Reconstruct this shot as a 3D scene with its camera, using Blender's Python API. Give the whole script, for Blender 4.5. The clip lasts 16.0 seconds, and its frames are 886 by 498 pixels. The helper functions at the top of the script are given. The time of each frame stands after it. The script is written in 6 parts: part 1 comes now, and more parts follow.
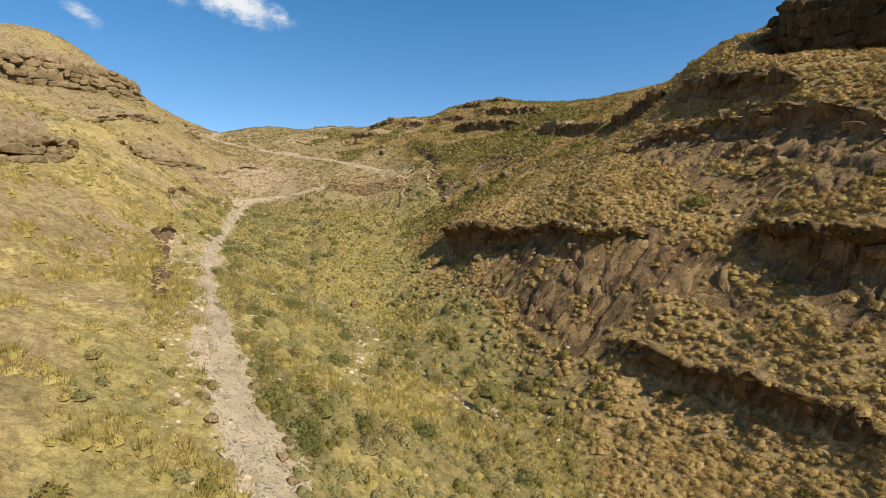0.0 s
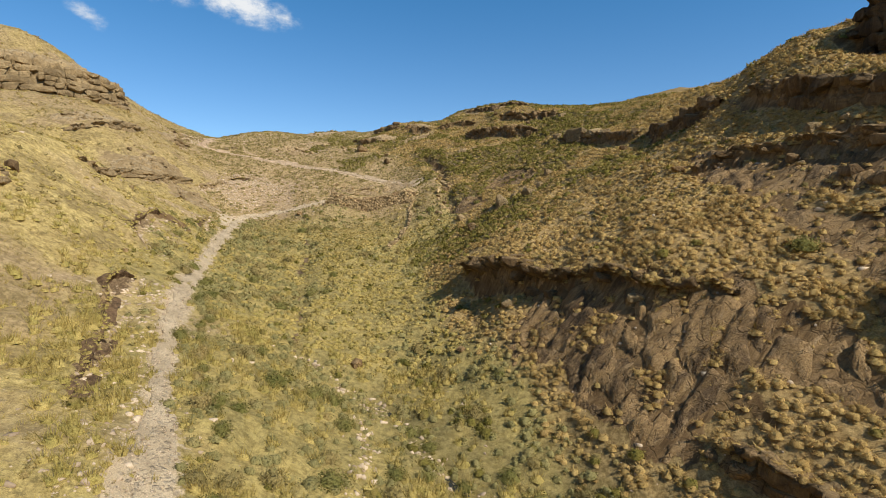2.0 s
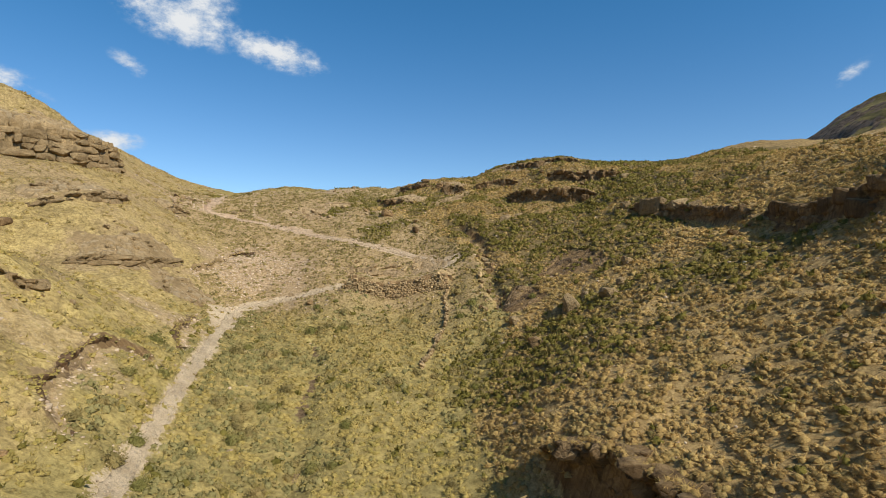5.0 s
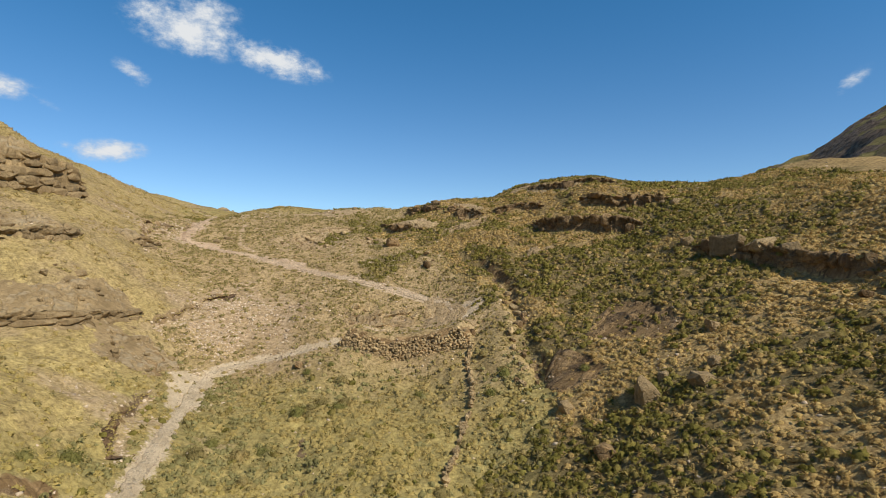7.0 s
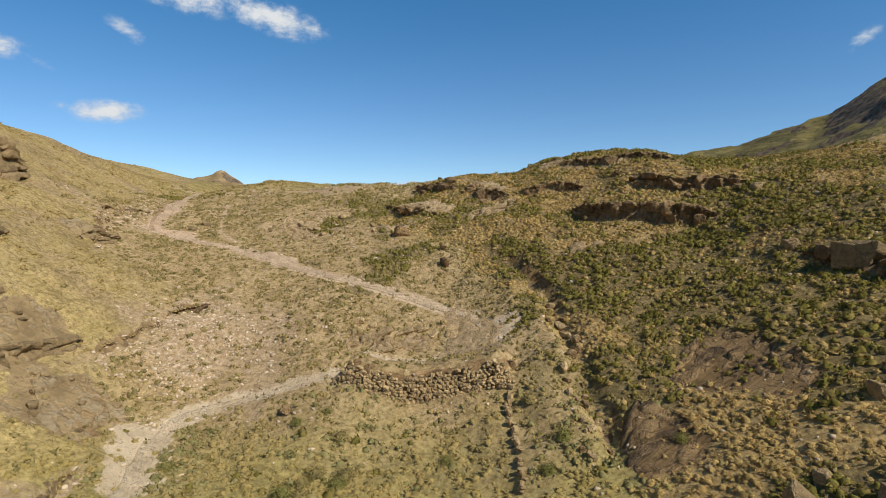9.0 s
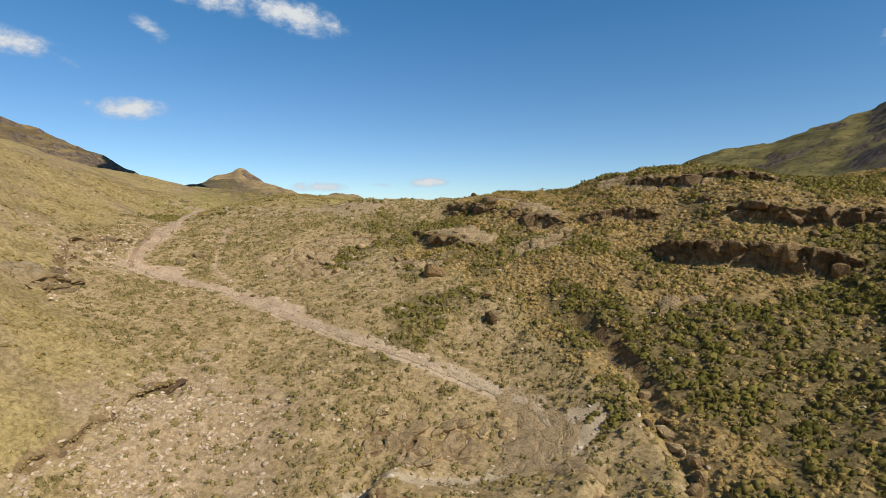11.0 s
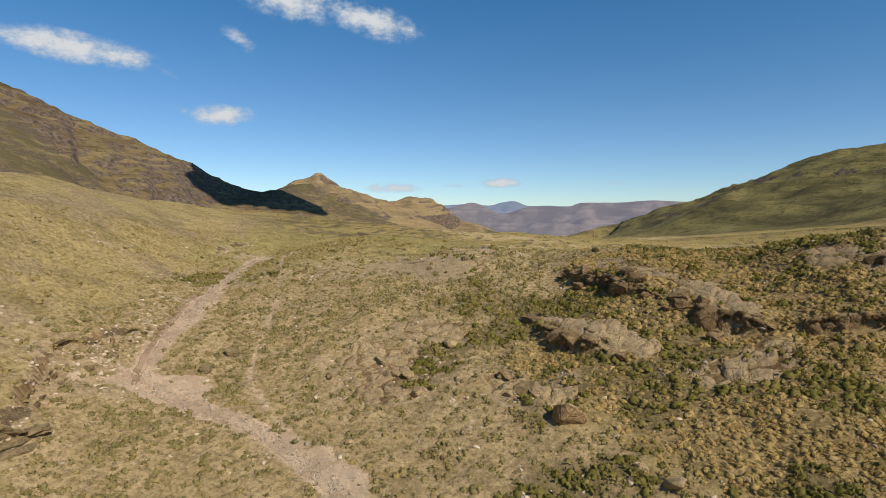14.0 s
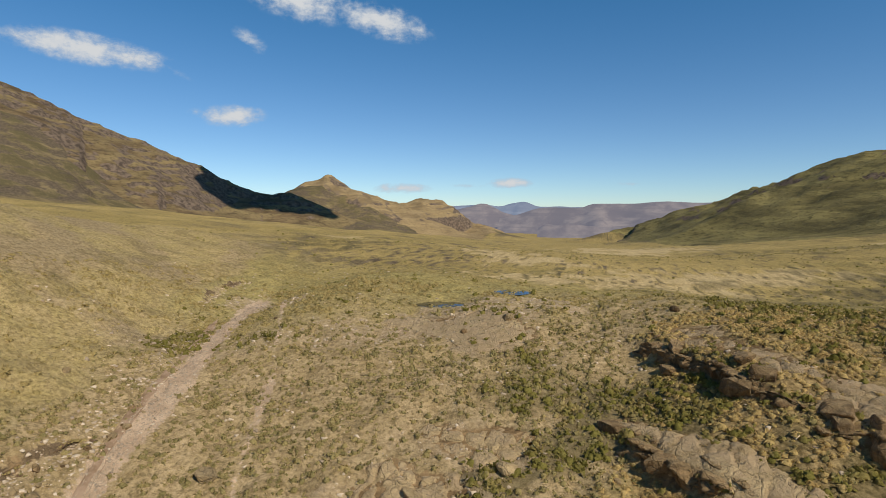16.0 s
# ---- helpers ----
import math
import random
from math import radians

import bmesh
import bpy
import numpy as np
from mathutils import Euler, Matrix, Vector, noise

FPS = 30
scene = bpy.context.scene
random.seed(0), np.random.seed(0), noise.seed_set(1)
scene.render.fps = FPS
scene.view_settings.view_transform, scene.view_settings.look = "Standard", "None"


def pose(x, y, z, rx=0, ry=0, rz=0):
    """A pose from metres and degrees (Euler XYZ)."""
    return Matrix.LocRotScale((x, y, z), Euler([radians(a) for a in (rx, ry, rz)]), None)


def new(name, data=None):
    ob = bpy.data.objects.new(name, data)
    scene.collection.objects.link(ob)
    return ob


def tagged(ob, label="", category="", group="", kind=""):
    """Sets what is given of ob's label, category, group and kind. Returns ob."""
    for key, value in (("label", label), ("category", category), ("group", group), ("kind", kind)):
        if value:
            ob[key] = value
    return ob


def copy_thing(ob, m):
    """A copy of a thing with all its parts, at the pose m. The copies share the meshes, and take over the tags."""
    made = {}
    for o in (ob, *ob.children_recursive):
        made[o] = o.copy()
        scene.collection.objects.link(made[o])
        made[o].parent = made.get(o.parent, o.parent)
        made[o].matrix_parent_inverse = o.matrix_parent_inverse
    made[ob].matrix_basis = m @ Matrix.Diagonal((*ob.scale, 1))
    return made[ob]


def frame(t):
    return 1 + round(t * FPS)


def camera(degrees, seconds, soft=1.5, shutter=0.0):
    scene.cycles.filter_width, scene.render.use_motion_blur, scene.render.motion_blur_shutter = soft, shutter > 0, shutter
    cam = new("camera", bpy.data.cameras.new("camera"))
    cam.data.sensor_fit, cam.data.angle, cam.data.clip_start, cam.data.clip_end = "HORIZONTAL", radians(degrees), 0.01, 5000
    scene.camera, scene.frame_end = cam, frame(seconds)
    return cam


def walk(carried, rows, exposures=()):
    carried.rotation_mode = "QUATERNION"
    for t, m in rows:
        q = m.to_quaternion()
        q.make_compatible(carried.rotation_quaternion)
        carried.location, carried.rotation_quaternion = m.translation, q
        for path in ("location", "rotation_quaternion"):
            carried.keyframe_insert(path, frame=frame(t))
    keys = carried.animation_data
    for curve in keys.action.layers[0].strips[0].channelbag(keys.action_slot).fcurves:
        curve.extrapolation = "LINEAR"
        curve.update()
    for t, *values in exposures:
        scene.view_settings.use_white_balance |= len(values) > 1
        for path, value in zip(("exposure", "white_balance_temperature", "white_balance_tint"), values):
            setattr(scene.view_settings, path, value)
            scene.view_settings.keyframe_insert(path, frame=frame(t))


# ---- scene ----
cam = camera(78.5, 16.0, soft=0.5)
METRES, EYE, TILT, LEAN, TURN = 140.0, 20.0, -4.75, 0.0, 0.0
EXPOSURE, SUN_POWER, SKY_POWER = 0.09, 4.1, 0.1
CLOUD_EDGE, CLOUD_CORE = (4.7, 5.5, 6.5), (6.9, 7.1, 7.3)
ROWS = [
    (0.0, 0.0, 0.0, 0.0, 0.0, 0.0, -0.0),
    (0.5, -0.0036, 0.0216, 0.0076, -0.18, -0.01, 0.01),
    (1.0, -0.0069, 0.043, 0.0154, -0.32, 0.01, -0.01),
    (1.5, -0.01, 0.0645, 0.0231, -0.45, -0.01, 0.02),
    (2.0, -0.0132, 0.0862, 0.0312, 0.31, -0.02, -0.03),
    (2.5, -0.0157, 0.1085, 0.0404, 2.06, 0.55, -0.15),
    (3.0, -0.0187, 0.1313, 0.051, 2.31, 1.32, -0.18),
    (3.5, -0.023, 0.1547, 0.0639, 2.47, 1.98, -0.2),
    (4.0, -0.0276, 0.1798, 0.0767, 2.59, 2.65, -0.19),
    (6.5, -0.0552, 0.3248, 0.1372, 2.92, 4.85, -0.15),
    (7.0, -0.0617, 0.3554, 0.1488, 2.97, 4.73, -0.14),
    (7.5, -0.0682, 0.3863, 0.1601, 3.01, 3.83, -0.14),
    (8.0, -0.075, 0.4174, 0.1713, 3.05, 2.5, -0.12),
    (8.5, -0.0824, 0.4486, 0.1821, 3.06, 1.1, -0.11),
    (11.0, -0.1197, 0.6045, 0.2397, 5.02, 0.32, -0.38),
    (11.5, -0.1274, 0.6354, 0.2533, 7.53, 0.34, -0.58),
    (12.0, -0.1354, 0.6652, 0.2664, 9.11, 0.33, -0.71),
    (12.5, -0.1449, 0.6953, 0.2798, 10.34, 0.3, -0.83),
    (13.0, -0.1553, 0.725, 0.2928, 11.29, 0.3, -0.95),
    (13.5, -0.1665, 0.754, 0.3057, 12.01, 0.31, -0.99),
    (14.0, -0.1784, 0.7828, 0.3186, 12.58, 0.31, -1.06),
    (14.5, -0.1908, 0.8113, 0.3318, 12.98, 0.26, -1.11),
    (15.0, -0.2037, 0.8396, 0.3443, 13.24, 0.3, -1.15),
    (15.5, -0.2169, 0.8675, 0.3568, 13.41, 0.31, -1.18),
    (16.0, -0.2299, 0.8957, 0.369, 13.61, 0.29, -1.15),
]
walk(cam, [(t, pose(0, 0, EYE, TILT, LEAN, TURN) @ pose(METRES * x, METRES * y, METRES * z, 90 + pitch, roll, yaw)) for t, x, y, z, yaw, pitch, roll in ROWS],
     exposures=[(0.0, EXPOSURE + 0.22), (4.0, EXPOSURE + 0.14), (8.0, EXPOSURE + 0.04), (11.0, EXPOSURE - 0.04), (14.0, EXPOSURE - 0.15), (16.0, EXPOSURE - 0.2)])

# ---- sky and sun ----
SUN_AZ, SUN_EL = 124.0, 44.0   # degrees from the valley's axis (+y) towards +x, and above the horizon
sun = new("sun", bpy.data.lights.new("sun", "SUN"))
sun.data.energy, sun.data.angle, sun.data.color = SUN_POWER, radians(0.53), (1.0, 0.95, 0.835)
sun_way = Vector((math.sin(radians(SUN_AZ)) * math.cos(radians(SUN_EL)), math.cos(radians(SUN_AZ)) * math.cos(radians(SUN_EL)), math.sin(radians(SUN_EL))))
sun.matrix_world = Matrix.Translation((60, 0, 160)) @ sun_way.to_track_quat("Z", "Y").to_matrix().to_4x4()


class Nodes:
    """Short hand for building a node tree."""

    def __init__(self, tree):
        self.tree = tree
        tree.nodes.clear()

    def add(self, kind, **values):
        node = self.tree.nodes.new(kind)
        if "operation" in values:
            node.operation = values["operation"]
        if "use_clamp" in values:
            node.use_clamp = values["use_clamp"]
        if "data_type" in values:
            node.data_type, node.blend_type = values["data_type"], values["blend_type"]
        if "interpolation_type" in values:
            node.interpolation_type = values["interpolation_type"]
        if "feature" in values:
            node.feature = values["feature"]
        if "attribute_name" in values:
            node.attribute_name = values["attribute_name"]
        return node

    def put(self, socket, value):
        if isinstance(value, bpy.types.NodeSocket):
            self.tree.links.new(value, socket)
        elif isinstance(value, tuple) and len(value) == 3 and socket.type == "RGBA":
            socket.default_value = (*value, 1)
        elif value is not None:
            socket.default_value = value

    def math(self, op, a, b=None, c=None, clamp=False):
        node = self.add("ShaderNodeMath", operation=op, use_clamp=clamp)
        for socket, value in zip(node.inputs, (a, b, c)):
            self.put(socket, value)
        return node.outputs[0]

    def mix(self, factor, a, b, blend="MIX"):
        node = self.add("ShaderNodeMix", data_type="RGBA", blend_type=blend)
        self.put(node.inputs[0], factor)
        self.put(node.inputs[6], a)
        self.put(node.inputs[7], b)
        return node.outputs[2]

    def span(self, value, low, high, out_low=0.0, out_high=1.0):
        node = self.add("ShaderNodeMapRange", interpolation_type="SMOOTHSTEP")
        for socket, v in zip(node.inputs, (value, low, high, out_low, out_high)):
            self.put(socket, v)
        return node.outputs[0]

    def noise(self, vector, scale, detail=4.0, rough=0.55, distort=0.0):
        node = self.add("ShaderNodeTexNoise")
        self.put(node.inputs["Vector"], vector)
        node.inputs["Scale"].default_value = scale
        node.inputs["Detail"].default_value = detail
        node.inputs["Roughness"].default_value = rough
        node.inputs["Distortion"].default_value = distort
        return node.outputs[0]

    def cells(self, vector, scale, feature="F1"):
        node = self.add("ShaderNodeTexVoronoi", feature=feature)
        self.put(node.inputs["Vector"], vector)
        node.inputs["Scale"].default_value = scale
        return node.outputs

    def scaled(self, vector, size):
        node = self.add("ShaderNodeVectorMath", operation="MULTIPLY")
        self.put(node.inputs[0], vector)
        node.inputs[1].default_value = size
        return node.outputs[0]


world = bpy.data.worlds.new("world")
scene.world = world
world.use_nodes = True
N = Nodes(world.node_tree)
sky = N.add("ShaderNodeTexSky")
sky.sky_type, sky.sun_disc = "NISHITA", False
sky.sun_elevation, sky.sun_rotation = radians(SUN_EL), radians(SUN_AZ)
sky.altitude, sky.air_density, sky.dust_density, sky.ozone_density = 2800.0, 1.0, 0.25, 2.2
way = N.add("ShaderNodeTexCoord").outputs["Generated"]
split = N.add("ShaderNodeSeparateXYZ")
N.put(split.inputs[0], way)
azimuth = N.math("MULTIPLY", N.math("ARCTAN2", split.outputs[0], split.outputs[1]), 57.296)
height = N.math("MULTIPLY", N.math("ARCSINE", split.outputs[2]), 57.296)
join = N.add("ShaderNodeCombineXYZ")
N.put(join.inputs[0], azimuth)
N.put(join.inputs[1], N.math("MULTIPLY", height, 1.5))
puffs = N.noise(join.outputs[0], 0.42, 5.0, 0.55)
wisps = N.noise(join.outputs[0], 1.3, 6.0, 0.65)
# small fair-weather clouds: bearing, height above the horizon, half width, half height, slope, fullness
CLOUDS = [
    (-28.2, 20.1, 5.8, 2.3, -0.12, 1.15), (-26.8, 21.6, 3.6, 1.6, 0.1, 1.1), (-20.0, 18.4, 5.4, 1.7, -0.20, 1.15),
    (-32.7, 15.8, 1.7, 0.95, -0.4, 0.75), (-46.3, 13.5, 6.8, 1.35, -0.06, 1.35), (-40.0, 12.8, 2.2, 0.5, -0.5, 0.35),
    (-34.5, 8.85, 3.1, 1.1, 0.06, 1.45), (-37.8, 9.0, 0.9, 0.5, 0.0, 0.45), (34.0, 13.8, 1.7, 0.9, 0.5, 0.45),
    (-6.8, 2.6, 2.8, 0.6, 0.0, 1.05), (-18.0, 2.05, 3.6, 0.6, 0.0, 0.95), (-10.5, 2.3, 3.4, 0.3, 0.0, 0.45), (6.0, 2.4, 3.4, 0.25, 0.0, 0.3),
    (62.0, 24.0, 8.0, 2.5, 0.0, 0.9), (-120.0, 22.0, 9.0, 2.8, 0.0, 0.9), (150.0, 16.0, 10.0, 2.4, 0.0, 0.9),
]
cover = None
for bearing, up, wide, tall, slope, full in CLOUDS:
    du = N.math("SUBTRACT", azimuth, bearing)
    dv = N.math("SUBTRACT", N.math("SUBTRACT", height, up), N.math("MULTIPLY", du, slope))
    far = N.math("SQRT", N.math("ADD", N.math("POWER", N.math("DIVIDE", du, wide), 2.0), N.math("POWER", N.math("DIVIDE", dv, tall), 2.0)))
    one = N.math("MULTIPLY", N.math("SUBTRACT", 1.15, far), full)
    cover = one if cover is None else N.math("MAXIMUM", cover, one)
ragged = N.math("ADD", cover, N.math("ADD", N.math("MULTIPLY", N.math("SUBTRACT", puffs, 0.52), 1.9), N.math("MULTIPLY", N.math("SUBTRACT", wisps, 0.5), 1.1)))
shape = N.math("MULTIPLY", N.span(ragged, 0.0, 1.15), N.span(cover, 0.0, 0.4))
white = N.mix(N.span(ragged, 0.3, 1.2), CLOUD_EDGE, CLOUD_CORE)
tint = N.mix(N.span(height, 0.0, 28.0), (0.83, 0.985, 1.09), (0.40, 1.05, 1.28))
tint = N.mix(N.span(height, 30.0, 75.0), tint, (0.23, 0.60, 0.78))
air = N.add("ShaderNodeBackground")
N.put(air.inputs[0], N.mix(shape, N.mix(1.0, sky.outputs[0], tint, "MULTIPLY"), white))
air.inputs[1].default_value = SKY_POWER
N.put(N.add("ShaderNodeOutputWorld").inputs[0], air.outputs[0])

# ---- smooth noise for shaping the land ----
LATTICE = np.random.RandomState(5).rand(256, 256)


def value_noise(x, y, size, seed=0):
    x, y = np.asarray(x, float) / size + 31.7 * seed, np.asarray(y, float) / size + 17.3 * seed
    i, j = np.floor(x).astype(int), np.floor(y).astype(int)
    u, v = x - i, y - j
    u, v = u * u * (3 - 2 * u), v * v * (3 - 2 * v)
    a, b = LATTICE[i & 255, j & 255], LATTICE[(i + 1) & 255, j & 255]
    c, d = LATTICE[i & 255, (j + 1) & 255], LATTICE[(i + 1) & 255, (j + 1) & 255]
    return (a * (1 - u) + b * u) * (1 - v) + (c * (1 - u) + d * u) * v - 0.5


def fractal(x, y, size, octaves=4, seed=0, gain=0.5):
    total, amp = 0, 1.0
    for k in range(octaves):
        total = total + amp * value_noise(x, y, size / 2 ** k, seed + 3 * k)
        amp *= gain
    return total


def smooth(v, low, high):
    t = np.clip((np.asarray(v, float) - low) / (high - low), 0, 1)
    return t * t * (3 - 2 * t)


def along(line, x, y):
    """Distance to a polyline, metres along it, the side (positive to its left) and the line's own third value there."""
    x, y = np.asarray(x, float), np.asarray(y, float)
    best, place, side, third, run = np.full(x.shape, 1e9), np.zeros(x.shape), np.ones(x.shape), np.zeros(x.shape), 0.0
    for p, q in zip(line, line[1:]):
        dx, dy = q[0] - p[0], q[1] - p[1]
        length = math.hypot(dx, dy)
        t = np.clip(((x - p[0]) * dx + (y - p[1]) * dy) / length ** 2, 0, 1)
        d = np.hypot(x - p[0] - t * dx, y - p[1] - t * dy)
        near = d < best
        best = np.where(near, d, best)
        place = np.where(near, run + t * length, place)
        side = np.where(near, np.sign(dx * (y - p[1]) - dy * (x - p[0])), side)
        if len(p) > 2:
            third = np.where(near, p[2] + t * (q[2] - p[2]), third)
        run += length
    return best, place, side, third, run


def rounded(line, step=1.0):
    """The polyline as a smooth curve (Catmull-Rom), in steps of about that many metres."""
    pts = [np.array(p, float) for p in line]
    pts = [2 * pts[0] - pts[1], *pts, 2 * pts[-1] - pts[-2]]
    out = []
    for a, b, c, d in zip(pts, pts[1:], pts[2:], pts[3:]):
        n = max(1, round(np.hypot(*(c - b)[:2]) / step))
        for t in np.arange(n) / n:
            out.append(0.5 * (2 * b + (c - a) * t + (2 * a - 5 * b + 4 * c - d) * t * t + (3 * b - a - 3 * c + d) * t ** 3))
    return [tuple(p) for p in (*out, pts[-2])]


# ---- the lie of the land ----
# ground levels across the valley: one row for each 20 m up the valley, one column for each line along it
LINES = np.array([-125, -100, -82, -66, -52, -40, -28, -16, -5, 6, 17, 28, 42, 60], float)
LOWER_LEVELS = [
    (61.5, 51.5, 43.5, 35.5, 28.5, 23, 18, 13, 8, 3, 0, -0.5, 3, 8),
    (61.5, 50.5, 42.5, 35.5, 28.5, 22.5, 17, 12, 7, 3, 0, 3, 12.5, 22.5),
    (61.5, 49, 41.5, 35.5, 29, 22.5, 15.5, 11.5, 6, 2, 5.5, 14, 25.5, 34),
    (62, 47.5, 39.5, 35.5, 30.5, 24, 16, 10, 7, 11.5, 20, 25, 36, 42.5),
    (62.5, 46.5, 37.5, 32.5, 32, 22.5, 14, 12.5, 12.5, 19.5, 25, 31, 43.5, 44.5),
    (64, 47, 38, 27, 26, 19.5, 16, 17, 17, 22, 27.5, 32.5, 41.5, 47.5),
    (66, 50, 42.5, 37.5, 26, 20, 21, 20, 24, 27, 32, 37, 44, 49),
]
UPPER_LEVELS = [
    (66, 63, 49, 37.5, 31.5, 29.5, 29.5, 29, 32, 35, 38, 43, 46.5, 49.5),
    (63, 58.5, 47, 38.5, 36.5, 36, 37, 38.5, 41, 43.5, 49, 49, 49.5, 54),
    (62.5, 55.5, 45, 42.5, 43, 42.5, 42.5, 47, 48, 52, 53, 50.5, 51, 54),
    (62, 52, 45.5, 47.5, 46.5, 48, 47.5, 49, 49, 49, 48, 48.5, 50.5, 54),
    (58, 50.5, 46.5, 49.5, 48.5, 47.5, 47, 47.5, 46.5, 46, 45.5, 46.5, 48.5, 51.5),
    (56, 51, 47.5, 47.5, 47, 46, 45, 45, 44, 43.5, 43.5, 44, 45.5, 48.5),
    (54, 50.5, 48, 46.5, 45.5, 45, 44.5, 43.5, 42.5, 42, 42, 42, 43, 45),
]
LEVELS = np.array(LOWER_LEVELS + UPPER_LEVELS, float)
ROWS_Y = np.arange(0, 261, 20).astype(float)


def hermite(stations, v):
    v = np.clip(v, stations[0], stations[-1] - 1e-6)
    i = np.clip(np.searchsorted(stations, v, "right") - 1, 0, len(stations) - 2)
    step = stations[i + 1] - stations[i]
    t = (v - stations[i]) / step
    before, after, last = np.maximum(i - 1, 0), np.minimum(i + 2, len(stations) - 1), i + 1
    m0 = (t ** 3 - 2 * t * t + t) * step / (stations[last] - stations[before])
    m1 = (t ** 3 - t * t) * step / (stations[after] - stations[i])
    return (before, i, last, after), (-m0, 2 * t ** 3 - 3 * t * t + 1 - m1, 3 * t * t - 2 * t ** 3 + m0, m1)


def valley(x, y):
    (ix, wx), (iy, wy) = hermite(LINES, x), hermite(ROWS_Y, y)
    return sum(wy[b] * wx[a] * LEVELS[iy[b], ix[a]] for a in range(4) for b in range(4))


# far crests: place and height along each, then how steep the flanks are
VIEW_RIDGES = [
    ([(-1150, 560, 330), (-900, 800, 258), (-838, 879, 208), (-755, 957, 166), (-677, 1022, 112), (-620, 1070, 95), (-570, 1092, 92), (-540, 1106, 80), (-497, 1126, 57), (-440, 1158, 38)], 0.42),
    ([(-745, 1565, 112), (-694, 1530, 156), (-640, 1540, 118), (-560, 1600, 78)], 0.42),
    ([(-590, 1700, 70), (-500, 1763, 91), (-400, 1780, 60), (-330, 1790, 14), (-250, 1650, -14)], 0.33),
    ([(900, 480, 340), (700, 650, 292), (560, 780, 234), (480, 850, 176), (420, 915, 151), (370, 990, 144), (290, 1150, 96), (211, 1304, 64), (110, 1480, 22), (20, 1400, 0)], 0.40),
]
SIDE_RIDGES = [
    ([(-2600, -900, 300), (-1900, 100, 330), (-1500, 900, 300), (-1500, 1900, 190)], 0.35), ([(1500, -900, 330), (1300, 0, 380), (1000, 420, 350)], 0.4),
    ([(-215, 175, 84), (-190, 195, 76), (-151, 220, 65), (-143, 230, 62.5), (-136, 238, 59), (-124, 248, 55), (-114, 255, 51)], 0.30),
    ([(-300, -350, 150), (-260, 0, 130), (-210, 90, 95)], 0.5), ([(130, 20, 75), (120, 110, 78), (130, 150, 66)], 0.45), ([(260, -300, 170), (180, -60, 110), (150, 40, 85)], 0.5),
]
RIDGES = VIEW_RIDGES + SIDE_RIDGES
AXIS_Y, AXIS_Z = [-4000, -900, -150, 0, 230, 330, 480, 720, 1300, 2500, 4600], [-200, -120, -15, 4, 45, 43, 35, 20, -14, -60, -90]


def open_country(x, y):
    base = np.interp(y, AXIS_Y, AXIS_Z) + 0.085 * np.maximum(np.abs(x + 25) - 40, 0) * smooth(1800 - y, 0, 1500) * smooth(1500 - np.abs(x), 0, 1200)
    total = np.exp(np.clip(base / 9.0, -40, 60))
    for line, steep in RIDGES:
        d, _, _, crest, _ = along(line, x, y)
        total = total + np.exp(np.clip((crest - steep * (np.sqrt(d * d + 9 ** 2) - 9)) / 9.0, -40, 60))
    z = 9.0 * np.log(total)
    rough = smooth(z - base, 4, 60)
    z = z + fractal(x, y, 130, 5, 2, 0.58) * (3 + 15 * rough)
    step = z / 13.0 + 0.7 * value_noise(x, y, 160, 8)
    z = z + rough * (3.2 * (smooth(step - np.floor(step), 0.32, 0.48) - (step - np.floor(step))) * smooth(value_noise(x, y, 90, 18), -0.3, 0.2) + 5.0 * fractal(x, y, 34, 3, 14, 0.6))
    return z


# the dirt track, from the foot of the valley round the hairpin to the saddle
TRACK = rounded([(4, -14), (-3, 10), (-7.5, 23), (-10.3, 27), (-13, 31.5), (-17.2, 40), (-23.5, 54), (-28.5, 68), (-33, 83), (-36.5, 96), (-40, 108), (-42, 115.5), (-42, 120.5),
                 (-38, 124.2), (-32, 125.5), (-25, 127), (-17, 129.5), (-11.5, 132), (-12.5, 136.5), (-19, 140.5), (-30, 145), (-40, 150), (-51, 155.5), (-60, 157),
                 (-66, 158.5), (-69, 164), (-71.5, 173), (-75, 184), (-79, 197), (-83, 213), (-89, 228), (-101, 252), (-112, 292), (-120, 345)], 1.2)
TRACK_HALF = 1.0
SIDE_PATH = rounded([(-46, 154), (-52, 158.5), (-57, 163), (-60, 170), (-64, 181), (-70, 193), (-76, 205)], 1.2)
# rock ledges: line along the lip (uphill to its right), height of the face in metres
NEAR_LEDGES = [
    ("overhang", [(19.5, 51.5, 0.1), (18.3, 52.8, 0.1), (15, 54.8, 0.12), (12.4, 59, 0.2), (8.2, 63.8, 0.4), (6.5, 66.8, 0.7), (4.5, 69.8, 1.0), (2.2, 72.2, 1.2), (0.4, 75, 1.0)], 4.2),
    ("low_ledge", [(26, 29.5, 1.0), (24.5, 32, 1.0), (23, 34.5, 1.0), (21.3, 37.5, 0.9), (19, 40, 0.7), (17, 43, 0.45), (15, 45.5, 0.25)], 1.7),
    ("side_ledge", [(33, 37), (30.5, 40.5), (28.5, 44), (26.5, 47.5)], 3.2),
]
